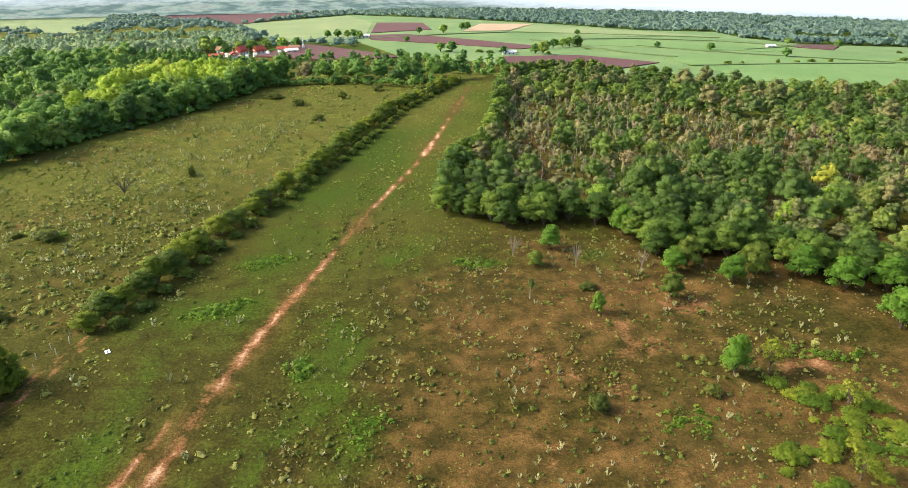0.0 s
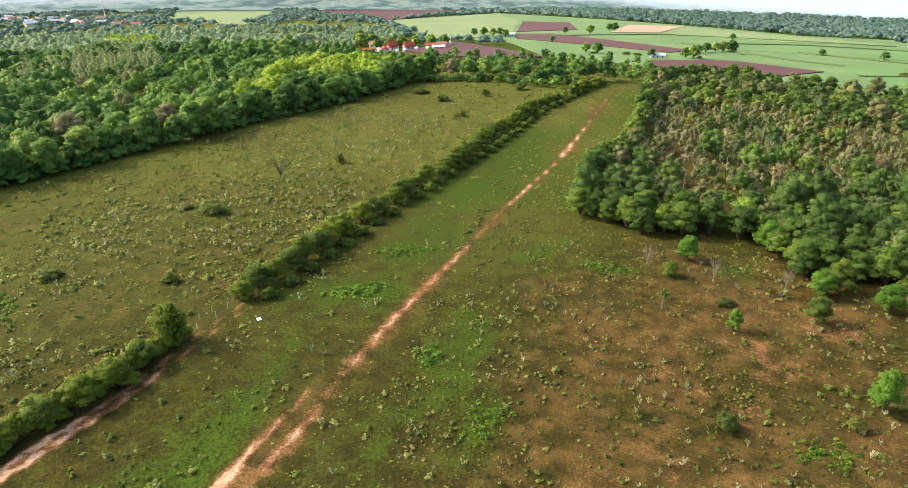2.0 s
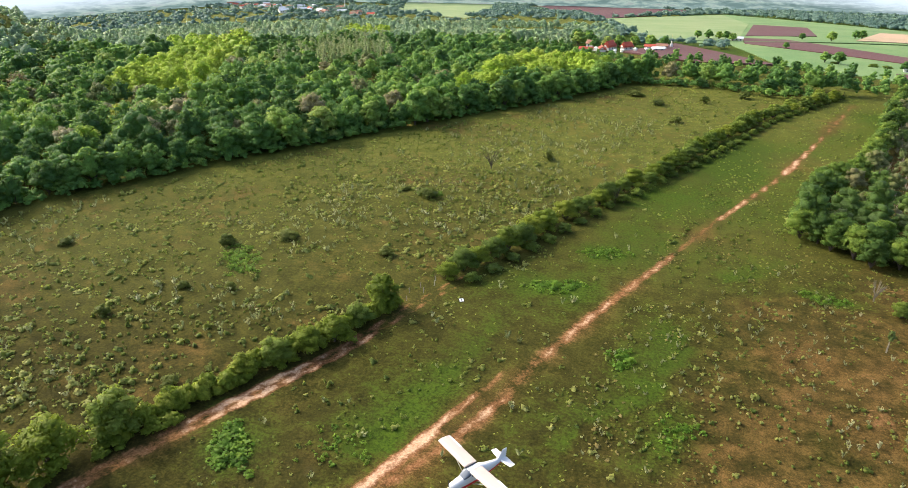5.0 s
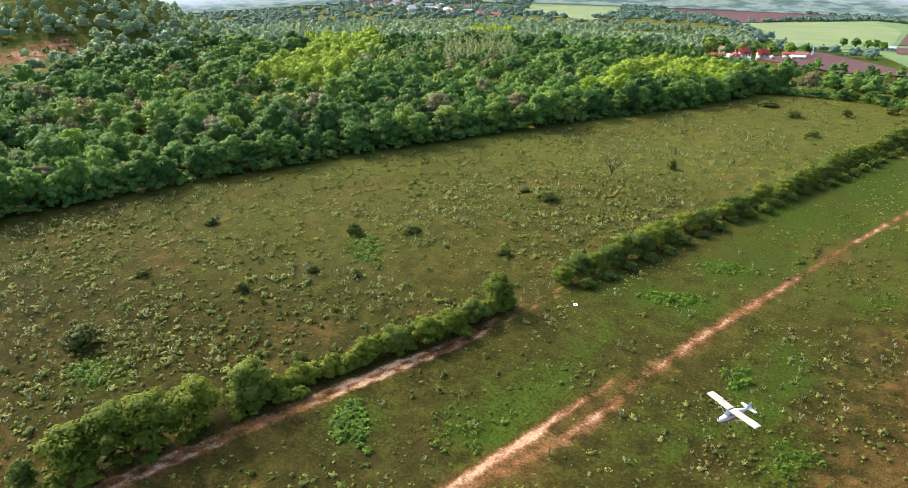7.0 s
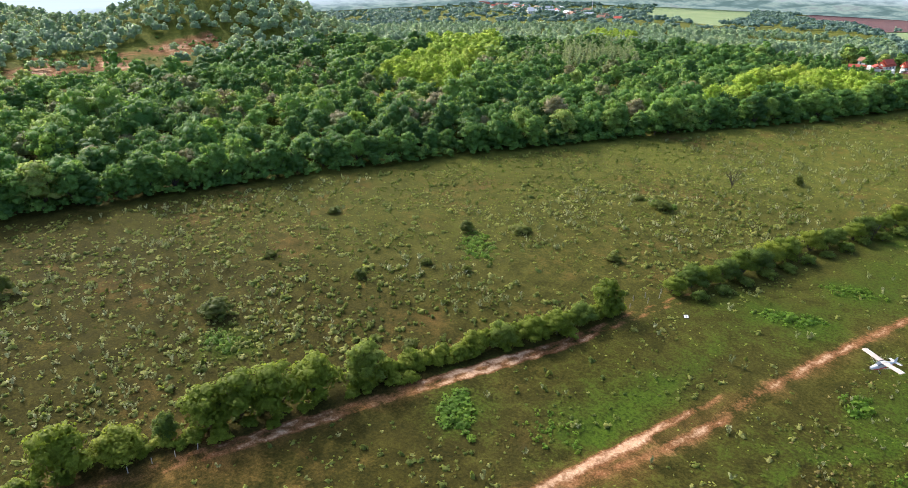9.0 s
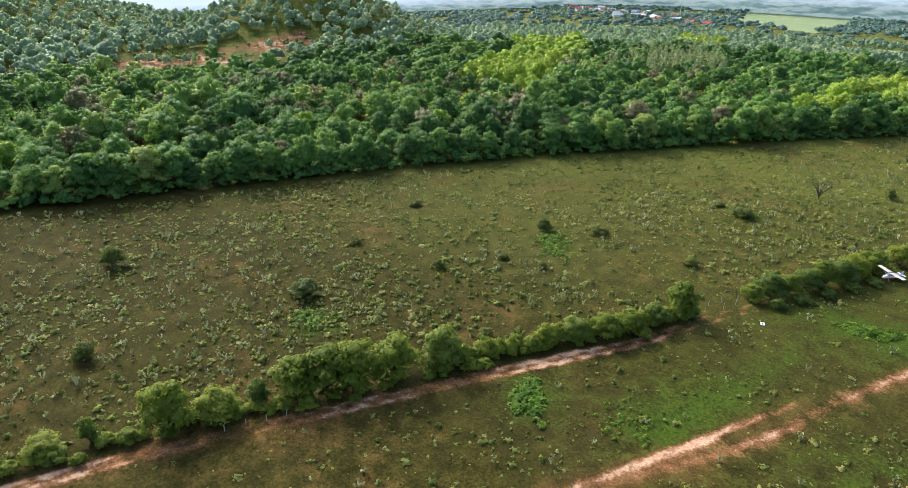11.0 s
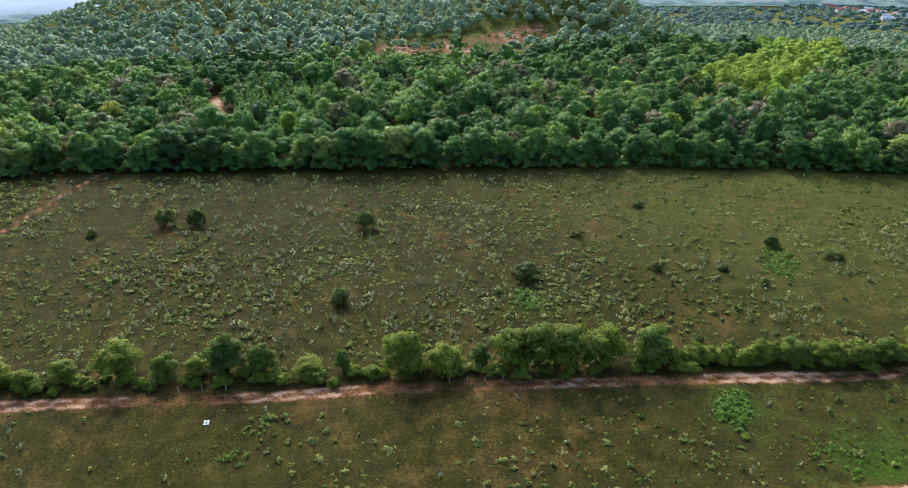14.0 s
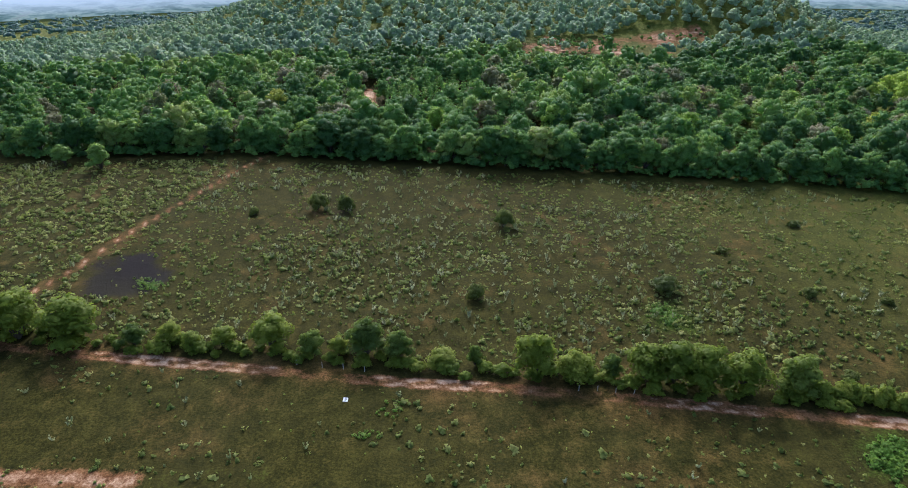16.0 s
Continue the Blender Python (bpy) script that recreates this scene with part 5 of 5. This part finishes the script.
VINE_LABEL = "mat of bright green leafy creeper on the grass"
for j, (cx, cy, ra, rb, n, tn, sc) in enumerate(((-51, 130.5, 6.0, 2.6, 75, 25, 1.05), (-47, 154, 6.5, 3.2, 60, 25, 0.75), (-29, 108.5, 2.2, 3.6, 30, 0, 1.0), (5, 154, 6, 2.2, 45, 0, 0.8), (-77.5, 53, 6.4, 3.4, 95, 143, 1.0),
                                                  (-62, 61, 6, 5, 45, 40, 0.6), (-127, 106, 9, 4, 110, -35, 0.9), (-129, 31, 5, 3.4, 60, 0, 0.8), (-158, -97, 5.5, 3.2, 50, 60, 0.7), (40, 93, 5, 3.6, 40, 0, 0.8), (-14, 92, 3.5, 7, 35, -20, 0.7),
                                                  (-110, 171, 5, 3, 55, 0, 0.85), (72, 114, 9, 2.2, 40, -5, 0.8), (-100, -35, 2.5, 2, 14, 0, 0.6), (-93, -40, 2, 2, 10, 0, 0.6))):
    patch_of("creeper", (cx, cy), (ra, rb), n, 700 + 3 * j, M_VINE, VINE_LABEL, sc, tn)
M_YELLOW_BUSH = leaf_material("leaf_yellow_bush", [(0.0, (0.095, 0.175, 0.018)), (0.5, (0.195, 0.265, 0.024)), (1.0, (0.33, 0.355, 0.034))], "object", 0.45, 0.15)
yellow_bush = Kind("bush", "yellow-green leafy bush in a loose thicket", "bush", "bushes of the thicket", sorts(310, 4, 1.7, 4.4, 0.02, 620, 0.21, M_YELLOW_BUSH, 11, core=0.6))
count = 0
while count < 62:
    px, py = r.uniform(46, 82), r.uniform(72, 108)
    if not inside(YELLOW_PATCH, [px], [py])[0]:
        continue
    s = r.uniform(0.45, 1.05)
    yellow_bush.plant(px, py, 1.5 * s, 4.6 * s)
    count += 1
patch_of("undergrowth", (72, 86), (7, 5), 90, 789, M_VINE, "patch of green leafy undergrowth", 0.7)


# ---- marker boards and posts ----
M_BOARD = plain("white_board", (0.78, 0.78, 0.76), (0.86, 0.86, 0.84), 2.0, 0.6, 0.1, 0.005)
M_BLACK = plain("black_paint", (0.012, 0.012, 0.013), (0.03, 0.03, 0.03), 4.0, 0.6, 0.1, 0.003)
M_POST = plain("weathered_post", (0.34, 0.30, 0.25), (0.56, 0.52, 0.46), 5.0, 0.9, 0.5, 0.01)


def marker_board(x, y, turn, text=""):
    """A square white board leaning back on short legs."""
    base = new("marker_board")
    panel = part("panel", *box(-0.75, -0.04, 0.0, 0.75, 0.04, 1.5), M_BOARD, base)
    panel.matrix_basis = pose(0, 0, 0.15, -76, 0, 0)
    for n, (a, b, c, d) in enumerate(((-0.79, 1.50, 0.79, 1.56), (-0.79, -0.06, 0.79, 0.0), (-0.81, 0.0, -0.75, 1.5), (0.75, 0.0, 0.81, 1.5))):
        part("edging", *box(a, -0.06, b, c, 0.05, d), M_BLACK, panel, "dark edging")
    if text:
        cu = bpy.data.curves.new("numeral", "FONT")
        cu.body, cu.size, cu.align_x, cu.align_y, cu.extrude = text, 1.35, "CENTER", "CENTER", 0.005
        tmp = new("numeral_curve", cu)
        me = bpy.data.meshes.new_from_object(tmp)
        bpy.data.objects.remove(tmp)
        me.materials.append(M_BLACK)
        mark = new("numeral", me)
        mark.parent = panel
        mark.matrix_basis = pose(0, -0.05, 0.72, 90, 0, 0)
        tagged(mark, "black painted numeral")
    else:
        part("bar", *box(-0.12, -0.052, 0.3, 0.12, -0.04, 1.15), M_BLACK, panel, "dark painted bar")
    for sx in (-0.6, 0.6):
        part("leg", *tube([(sx, 1.2, -0.2), (sx, 1.15, 0.42)], [0.04, 0.035], 6), M_POST, base)
    base.matrix_basis = pose(x, y, grounded(x, y) + 0.02, 0, 0, turn) @ Matrix.Diagonal((0.66, 0.66, 0.66, 1))
    return tagged(base, "square white marker board with dark numeral, leaning in the grass", "sign", "marker boards of the strip")


marker_board(-103.3, -44.2, 78, "8")
marker_board(-67.2, 113.6, 40)
for j, (px, py, h) in enumerate(((-77, 113, 1.5), (-76.5, 117, 1.7), (-77.5, 119.5, 1.4), (-79, 115, 1.5), (-80, 111.5, 1.4), (-78.5, 108, 1.3), (-100.5, 10, 1.5), (-101.5, 6.5, 1.4), (-102, 2.8, 1.5), (-99.8, 13.5, 1.4), (-114.5, -45, 1.4), (-113, -40.5, 1.4), (-115.5, -49.5, 1.4), (-117, -55, 1.4))):
    ob = new("fence_post", mesh_of("fence_post", *tube([(0, 0, -0.3), (0.02, 0.01, h * 0.5), (0.05, 0.0, h)], [0.085, 0.075, 0.07], 7), M_POST))
    ob.matrix_basis = pose(px, py, grounded(px, py), rng.normal(0, 4), rng.normal(0, 4), 0)
    tagged(ob, "weathered pale fence post by the hedge", "post", "fence posts along the track")


# ---- light aircraft ----
M_WHITE = plain("white_aircraft_paint", (0.66, 0.65, 0.64), (0.74, 0.73, 0.72), 1.5, 0.35, 0.05, 0.003)
M_WING = plain("cream_aircraft_fabric", (0.52, 0.42, 0.36), (0.60, 0.50, 0.43), 1.5, 0.45, 0.05, 0.003)
M_RED = plain("red_aircraft_paint", (0.50, 0.03, 0.025), (0.60, 0.05, 0.04), 1.5, 0.35, 0.05, 0.003)
M_GLASS = Nodes("cabin_glass").done((0.10, 0.12, 0.15), 0.08)
M_TYRE = plain("tyre_rubber", (0.02, 0.02, 0.02), (0.035, 0.035, 0.035), 8.0, 0.85, 0.2, 0.005)
M_STEEL = plain("strut_metal", (0.55, 0.54, 0.52), (0.68, 0.67, 0.65), 3.0, 0.4, 0.05, 0.003, 0.6)


def hull(stations, n=14):
    """A lofted body: x, half width, bottom, top for each station."""
    v, f = [], []
    for x, w, z0, z1 in stations:
        for k in range(n):
            a = 2 * math.pi * k / n
            cy, cz = math.cos(a), math.sin(a)
            v.append((x, w * math.copysign(abs(cy) ** 0.7, cy), (z0 + z1) / 2 + (z1 - z0) / 2 * math.copysign(abs(cz) ** 0.75, cz)))
    m = len(stations)
    for i in range(m - 1):
        f += [[i * n + k, i * n + (k + 1) % n, (i + 1) * n + (k + 1) % n, (i + 1) * n + k] for k in range(n)]
    f += [list(range(n))[::-1], [(m - 1) * n + k for k in range(n)]]
    return np.array(v), f


def aerofoil(root, tip, chord0, chord1, thick, along_y):
    """A tapered wing panel from root to tip; positions are of the leading edge."""
    prof = [(0, 0), (0.05, 0.5), (0.3, 1.0), (0.7, 0.6), (1.0, 0.06), (1.0, -0.04), (0.6, -0.25), (0.2, -0.35), (0.05, -0.25)]
    v, n = [], len(prof)
    for (px, py, pz), c in ((root, chord0), (tip, chord1)):
        v += [(px - a * c, py + (0 if along_y else b * thick), pz + (b * thick if along_y else 0)) for a, b in prof]
    f = [[k, (k + 1) % n, n + (k + 1) % n, n + k] for k in range(n)] + [list(range(n))[::-1], [n + k for k in range(n)]]
    return np.array(v), f


def light_aircraft(m):
    base = new("light_aircraft")
    body = part("fuselage", *hull([(3.05, 0.12, 0.75, 1.05), (2.95, 0.36, 0.55, 1.22), (2.3, 0.46, 0.42, 1.35), (1.55, 0.52, 0.36, 1.48), (0.9, 0.55, 0.36, 1.95), (-0.6, 0.53, 0.38, 1.95), (-1.4, 0.42, 0.48, 1.62), (-2.6, 0.26, 0.66, 1.36), (-3.9, 0.08, 0.85, 1.18)]), M_WHITE, base, "white painted fuselage", True)
    part("belly_stripe", *hull([(2.6, 0.44, 0.42, 0.80), (1.5, 0.535, 0.33, 0.82), (0.6, 0.565, 0.33, 0.86), (-0.6, 0.545, 0.35, 0.88), (-1.6, 0.40, 0.47, 0.92), (-3.0, 0.22, 0.70, 0.98), (-3.7, 0.11, 0.80, 0.98)]), M_RED, body, "red lower side stripe", True)
    part("windscreen", *hull([(1.62, 0.42, 1.30, 1.46), (1.25, 0.50, 1.32, 1.74), (0.86, 0.54, 1.34, 1.975)]), M_GLASS, body, "dark tinted windscreen")
    for s in (-1, 1):
        v, f = box(-0.5, -0.01, 1.42, 0.75, 0.01, 1.82)
        part("side_window", v + np.array([0, s * 0.545, 0]), f, M_GLASS, body)
        wing = part("wing", *aerofoil((0.95, s * 0.42, 1.97), (0.90, s * 4.95, 2.10), 1.5, 1.45, 0.17, True), M_WING, base, "cream rectangular high wing")
        part("aileron", *aerofoil((-0.28, s * 2.9, 2.035), (-0.28, s * 4.85, 2.09), 0.34, 0.32, 0.06, True), M_WHITE, wing)
        part("strut", *tube([(0.75, s * 0.5, 0.52), (0.62, s * 2.7, 1.98)], [0.035, 0.035], 6), M_STEEL, base)
        part("strut", *tube([(0.20, s * 0.5, 0.52), (0.02, s * 2.7, 1.98)], [0.03, 0.03], 6), M_STEEL, base)
        part("tailplane", *aerofoil((-3.05, s * 0.08, 1.08), (-3.3, s * 1.5, 1.10), 0.95, 0.62, 0.07, True), M_WHITE, base)
        part("gear_leg", *tube([(1.35, s * 0.4, 0.50), (1.45, s * 0.98, 0.0)], [0.05, 0.035], 6), M_STEEL, base)
        wheel = part("wheel", *tube([(1.45, s * 0.98, -0.05), (1.45, s * 1.03, -0.05), (1.45, s * 1.13, -0.05), (1.45, s * 1.18, -0.05)], [0.19, 0.24, 0.24, 0.19], 14), M_TYRE, base)
        part("rim", *tube([(1.45, s * 0.97, -0.05), (1.45, s * 1.19, -0.05)], [0.10, 0.10], 10), M_STEEL, wheel)
    part("fin", *aerofoil((-2.85, 0, 1.20), (-3.5, 0, 2.20), 1.15, 0.55, 0.06, False), M_WHITE, base)
    part("tail_wheel", *tube([(-3.75, -0.05, 0.55), (-3.75, 0.05, 0.55)], [0.11, 0.11], 10), M_TYRE, base)
    part("tail_leg", *tube([(-3.4, 0, 0.95), (-3.72, 0, 0.58)], [0.03, 0.025], 5), M_STEEL, base)
    prop = part("propeller", *join(box(3.12, -0.06, -0.05, 3.16, 0.06, 0.90), box(3.12, -0.06, 0.9, 3.16, 0.06, 1.85)), M_BLACK, base)
    part("spinner", *hull([(3.36, 0.02, 0.88, 0.92), (3.25, 0.10, 0.79, 1.01), (3.08, 0.14, 0.75, 1.05)], 10), M_WHITE, prop, "", True)
    base.matrix_basis = m
    return tagged(base, "small white and red high-wing model aircraft in flight over the strip", "aircraft")


light_aircraft(pose(-5.30, -3.78, 73.06, 0, 0, 245) @ Matrix.Diagonal((0.082, 0.082, 0.082, 1)))


# ---- temple, village and far trees ----
def gable_house(name, x, y, lx, ly, wall_h, roof_h, turn, roof_mat, label, category="house", tiers=1, porch=False):
    base = new(name)
    walls = part("wall", *box(-lx / 2, -ly / 2, -0.5, lx / 2, ly / 2, wall_h), M_WALL, base)
    for t in range(tiers):
        sx, sy, z0 = lx * (1 - 0.28 * t) / 2 + 0.7, ly / 2 * (1 - 0.18 * t) + 0.7, wall_h + t * roof_h * 0.42
        v = np.array([(-sx, -sy, z0), (sx, -sy, z0), (sx, sy, z0), (-sx, sy, z0), (-sx, 0, z0 + roof_h), (sx, 0, z0 + roof_h), (-sx, -sy, z0 - 0.25), (sx, -sy, z0 - 0.25), (sx, sy, z0 - 0.25), (-sx, sy, z0 - 0.25)])
        f = [[0, 1, 5, 4], [2, 3, 4, 5], [0, 4, 3], [1, 2, 5], [6, 7, 1, 0], [7, 8, 2, 1], [8, 9, 3, 2], [9, 6, 0, 3], [9, 8, 7, 6]]
        roof = part("roof", v, f, roof_mat, base)
        for sgn in (-1, 1):
            gx3 = sgn * (sx + 0.03)
            tri = np.array([(gx3, -sy * 0.5, z0 + 0.02), (gx3, sy * 0.5, z0 + 0.02), (gx3, 0, z0 + roof_h * 0.52)])
            part("gable", np.concatenate([tri, tri - np.array([sgn * 0.12, 0, 0])]), [[0, 1, 2], [5, 4, 3], [0, 3, 4, 1], [1, 4, 5, 2], [2, 5, 3, 0]], M_WALL, roof, "white gable")
        if category == "temple":
            for sgn in (-1, 1):
                part("finial", *tube([(sgn * sx, 0, z0 + roof_h - 0.1), (sgn * (sx + 0.4), 0, z0 + roof_h + 0.7), (sgn * (sx + 0.3), 0, z0 + roof_h + 1.3)], [0.16, 0.10, 0.03], 6), M_GOLD, roof)
    for s in (-1, 1):
        for k in range(max(2, int(lx / 3))):
            px = -lx / 2 + lx * (k + 0.5) / max(2, int(lx / 3))
            part("window", *box(px - 0.5, s * ly / 2 - 0.03, wall_h * 0.35, px + 0.5, s * ly / 2 + 0.03, wall_h * 0.8), M_GLASS, walls)
    if porch:
        for sx in (-1, 1):
            part("column", *tube([(lx / 2 + 1.5, sx * ly * 0.35, -0.3), (lx / 2 + 1.5, sx * ly * 0.35, wall_h)], [0.22, 0.2], 8), M_WALL, base)
    base.matrix_basis = pose(x, y, grounded(x, y), 0, 0, turn)
    return tagged(base, label, category)


gable_house("temple", -150, 498, 9, 5.2, 2.8, 2.8, 70, M_ROOF_RED, "white temple hall with a tiered red tile roof", "temple", 2, True)
gable_house("temple", -140, 508, 7.5, 4.4, 2.4, 2.4, 50, M_ROOF_RED, "smaller temple hall with a red tiled roof", "temple", 2)
gable_house("temple", -152, 486, 8, 5, 2.2, 1.6, 110, M_ROOF_RED, "low temple building with a red roof", "temple")
gable_house("house", -166, 508, 7.5, 5.5, 3.4, 2.2, -10, M_ROOF_BROWN, "pale house with a brown roof by the temple")
gable_house("house", -126, 519, 7, 4.5, 2.8, 1.4, 15, M_ROOF_RED, "low white house with a red roof")
gable_house("house", -119, 526, 7, 5, 3.0, 1.6, 15, M_ROOF_BROWN, "low white outbuilding with a brown roof")
gable_house("shed", -84, 660, 10, 5, 2.6, 1.4, 5, M_ROOF_GREY, "white shed among field trees", "shed")
gable_house("shed", 262, 588, 6, 4, 2.4, 1.2, 5, M_ROOF_GREY, "small white hut beside a field", "shed")
gable_house("shed", 38, 493, 9, 5, 2.4, 1.2, 5, M_ROOF_GREY, "low pale shed by the ploughed field", "shed")


def shrine(x, y, h, turn):
    """A small square white shrine under a stepped pyramid roof."""
    base = new("shrine")
    part("plinth", *box(-1.3, -1.3, -0.4, 1.3, 1.3, 0.5), M_WALL, base)
    part("wall", *box(-1.0, -1.0, 0.5, 1.0, 1.0, h * 0.6), M_WALL, base)
    v = np.array([(-1.4, -1.4, h * 0.6), (1.4, -1.4, h * 0.6), (1.4, 1.4, h * 0.6), (-1.4, 1.4, h * 0.6), (0, 0, h)])
    part("roof", v, [[0, 1, 4], [1, 2, 4], [2, 3, 4], [3, 0, 4], [3, 2, 1, 0]], M_WALL, base)
    base.matrix_basis = pose(x, y, grounded(x, y), 0, 0, turn)
    return tagged(base, "small white shrine in the temple yard", "shrine", "shrines of the temple yard")


for px, py, ph in ((-152, 476, 3.6), (-141, 480, 3.0), (-131, 497, 3.4), (-157, 488, 3.2), (-125, 506, 3.0), (-138, 489, 2.6)):
    shrine(px, py, ph, px * 7 % 90)
gable_house("house", -161, 478, 9, 4, 2.2, 1.4, 15, M_ROOF_RED, "long low white building with a red roof")
gable_house("house", -118, 512, 8, 4, 2.2, 1.2, 30, M_WALL, "long low white building with a pale roof")


def stupa(x, y):
    base = new("stupa")
    v, f = tube([(0, 0, -0.3), (0, 0, 1.2), (0, 0, 1.3), (0, 0, 3.0), (0, 0, 4.2), (0, 0, 5.5), (0, 0, 8.5), (0, 0, 12.5)], [2.2, 2.2, 1.8, 1.7, 1.2, 0.6, 0.3, 0.05], 12)
    part("body", v, f, M_WALL, base, "white bell-shaped body")
    part("spire", *tube([(0, 0, 9.5), (0, 0, 13.4)], [0.22, 0.03], 8), M_GOLD, base)
    base.matrix_basis = pose(x, y, grounded(x, y)) @ Matrix.Diagonal((0.62, 0.62, 0.75, 1))
    return tagged(base, "white temple spire beside a round tree", "stupa")


stupa(-116, 545)
g = np.random.default_rng(900)
roofs = [(M_ROOF_GREY, "grey sheet"), (M_ROOF_RED, "red"), (M_ROOF_BROWN, "brown"), (M_ROOF_GREY, "pale sheet")]
for j in range(46):
    t = j / 45
    hx0, hy0 = -1250 + 690 * t + g.normal(0, 18), 1165 - 385 * t + g.normal(0, 22)
    mt, word = roofs[int(g.integers(4))]
    gable_house("house", hx0, hy0, g.uniform(8, 15), g.uniform(6, 9), g.uniform(3, 5), g.uniform(1.6, 3), g.uniform(0, 180), mt, f"distant village house with a {word} roof")
mast = new("mast", mesh_of("mast", *tube([(0, 0, -1), (0, 0, 30)], [0.7, 0.4], 6), M_STEEL))
mast.matrix_basis = pose(-690, 900, grounded(-690, 900))
tagged(mast, "pale slender mast rising over the village", "mast")

far_tree = Kind("tree", "lone round tree in the far fields", "tree", "trees of the far fields", sorts(950, 2, 9, 8, 1.0, 120, 1.6, M_LEAF))
for x, y, h in ((-118, 663, 8), (-108, 662, 9), (-99, 660, 8), (-92, 655, 9), (-86, 648, 8), (-11, 719, 10), (-35, 722, 7), (8, 781, 9), (14, 781, 10), (62, 494, 10), (57, 497, 8), (90, 555, 9), (84, 552, 8), (76, 545, 8), (70, 535, 7), (97, 560, 10),
                (197, 545, 7), (237, 504, 8), (34, 492, 7), (-10, 510, 8), (-2, 505, 9), (-122, 548, 9), (-131, 541, 10), (-140, 530, 9), (-128, 535, 9), (-150, 525, 10), (-158, 520, 9), (-160, 495, 9), (-172, 520, 11), (-178, 512, 12), (-184, 525, 13), (-176, 530, 12),
                (-40, 600, 6), (300, 640, 7), (330, 610, 8), (-240, 690, 9), (160, 560, 6), (120, 700, 7)):
    far_tree.plant(x, y, h, h * 0.95)
for x, y in along([(-5, 512), (60, 500)], 5) + along([(70, 620), (92, 568), (124, 514), (150, 488)], 9) + along([(150, 440), (230, 470), (330, 505)], 14) + along([(320, 600), (400, 560)], 10):
    if g.random() < 0.55:
        hedge_bush.plant(x + g.normal(0, 4), y + g.normal(0, 2), g.uniform(1.4, 4), g.uniform(3, 8), "dark field-boundary bush between the crops")
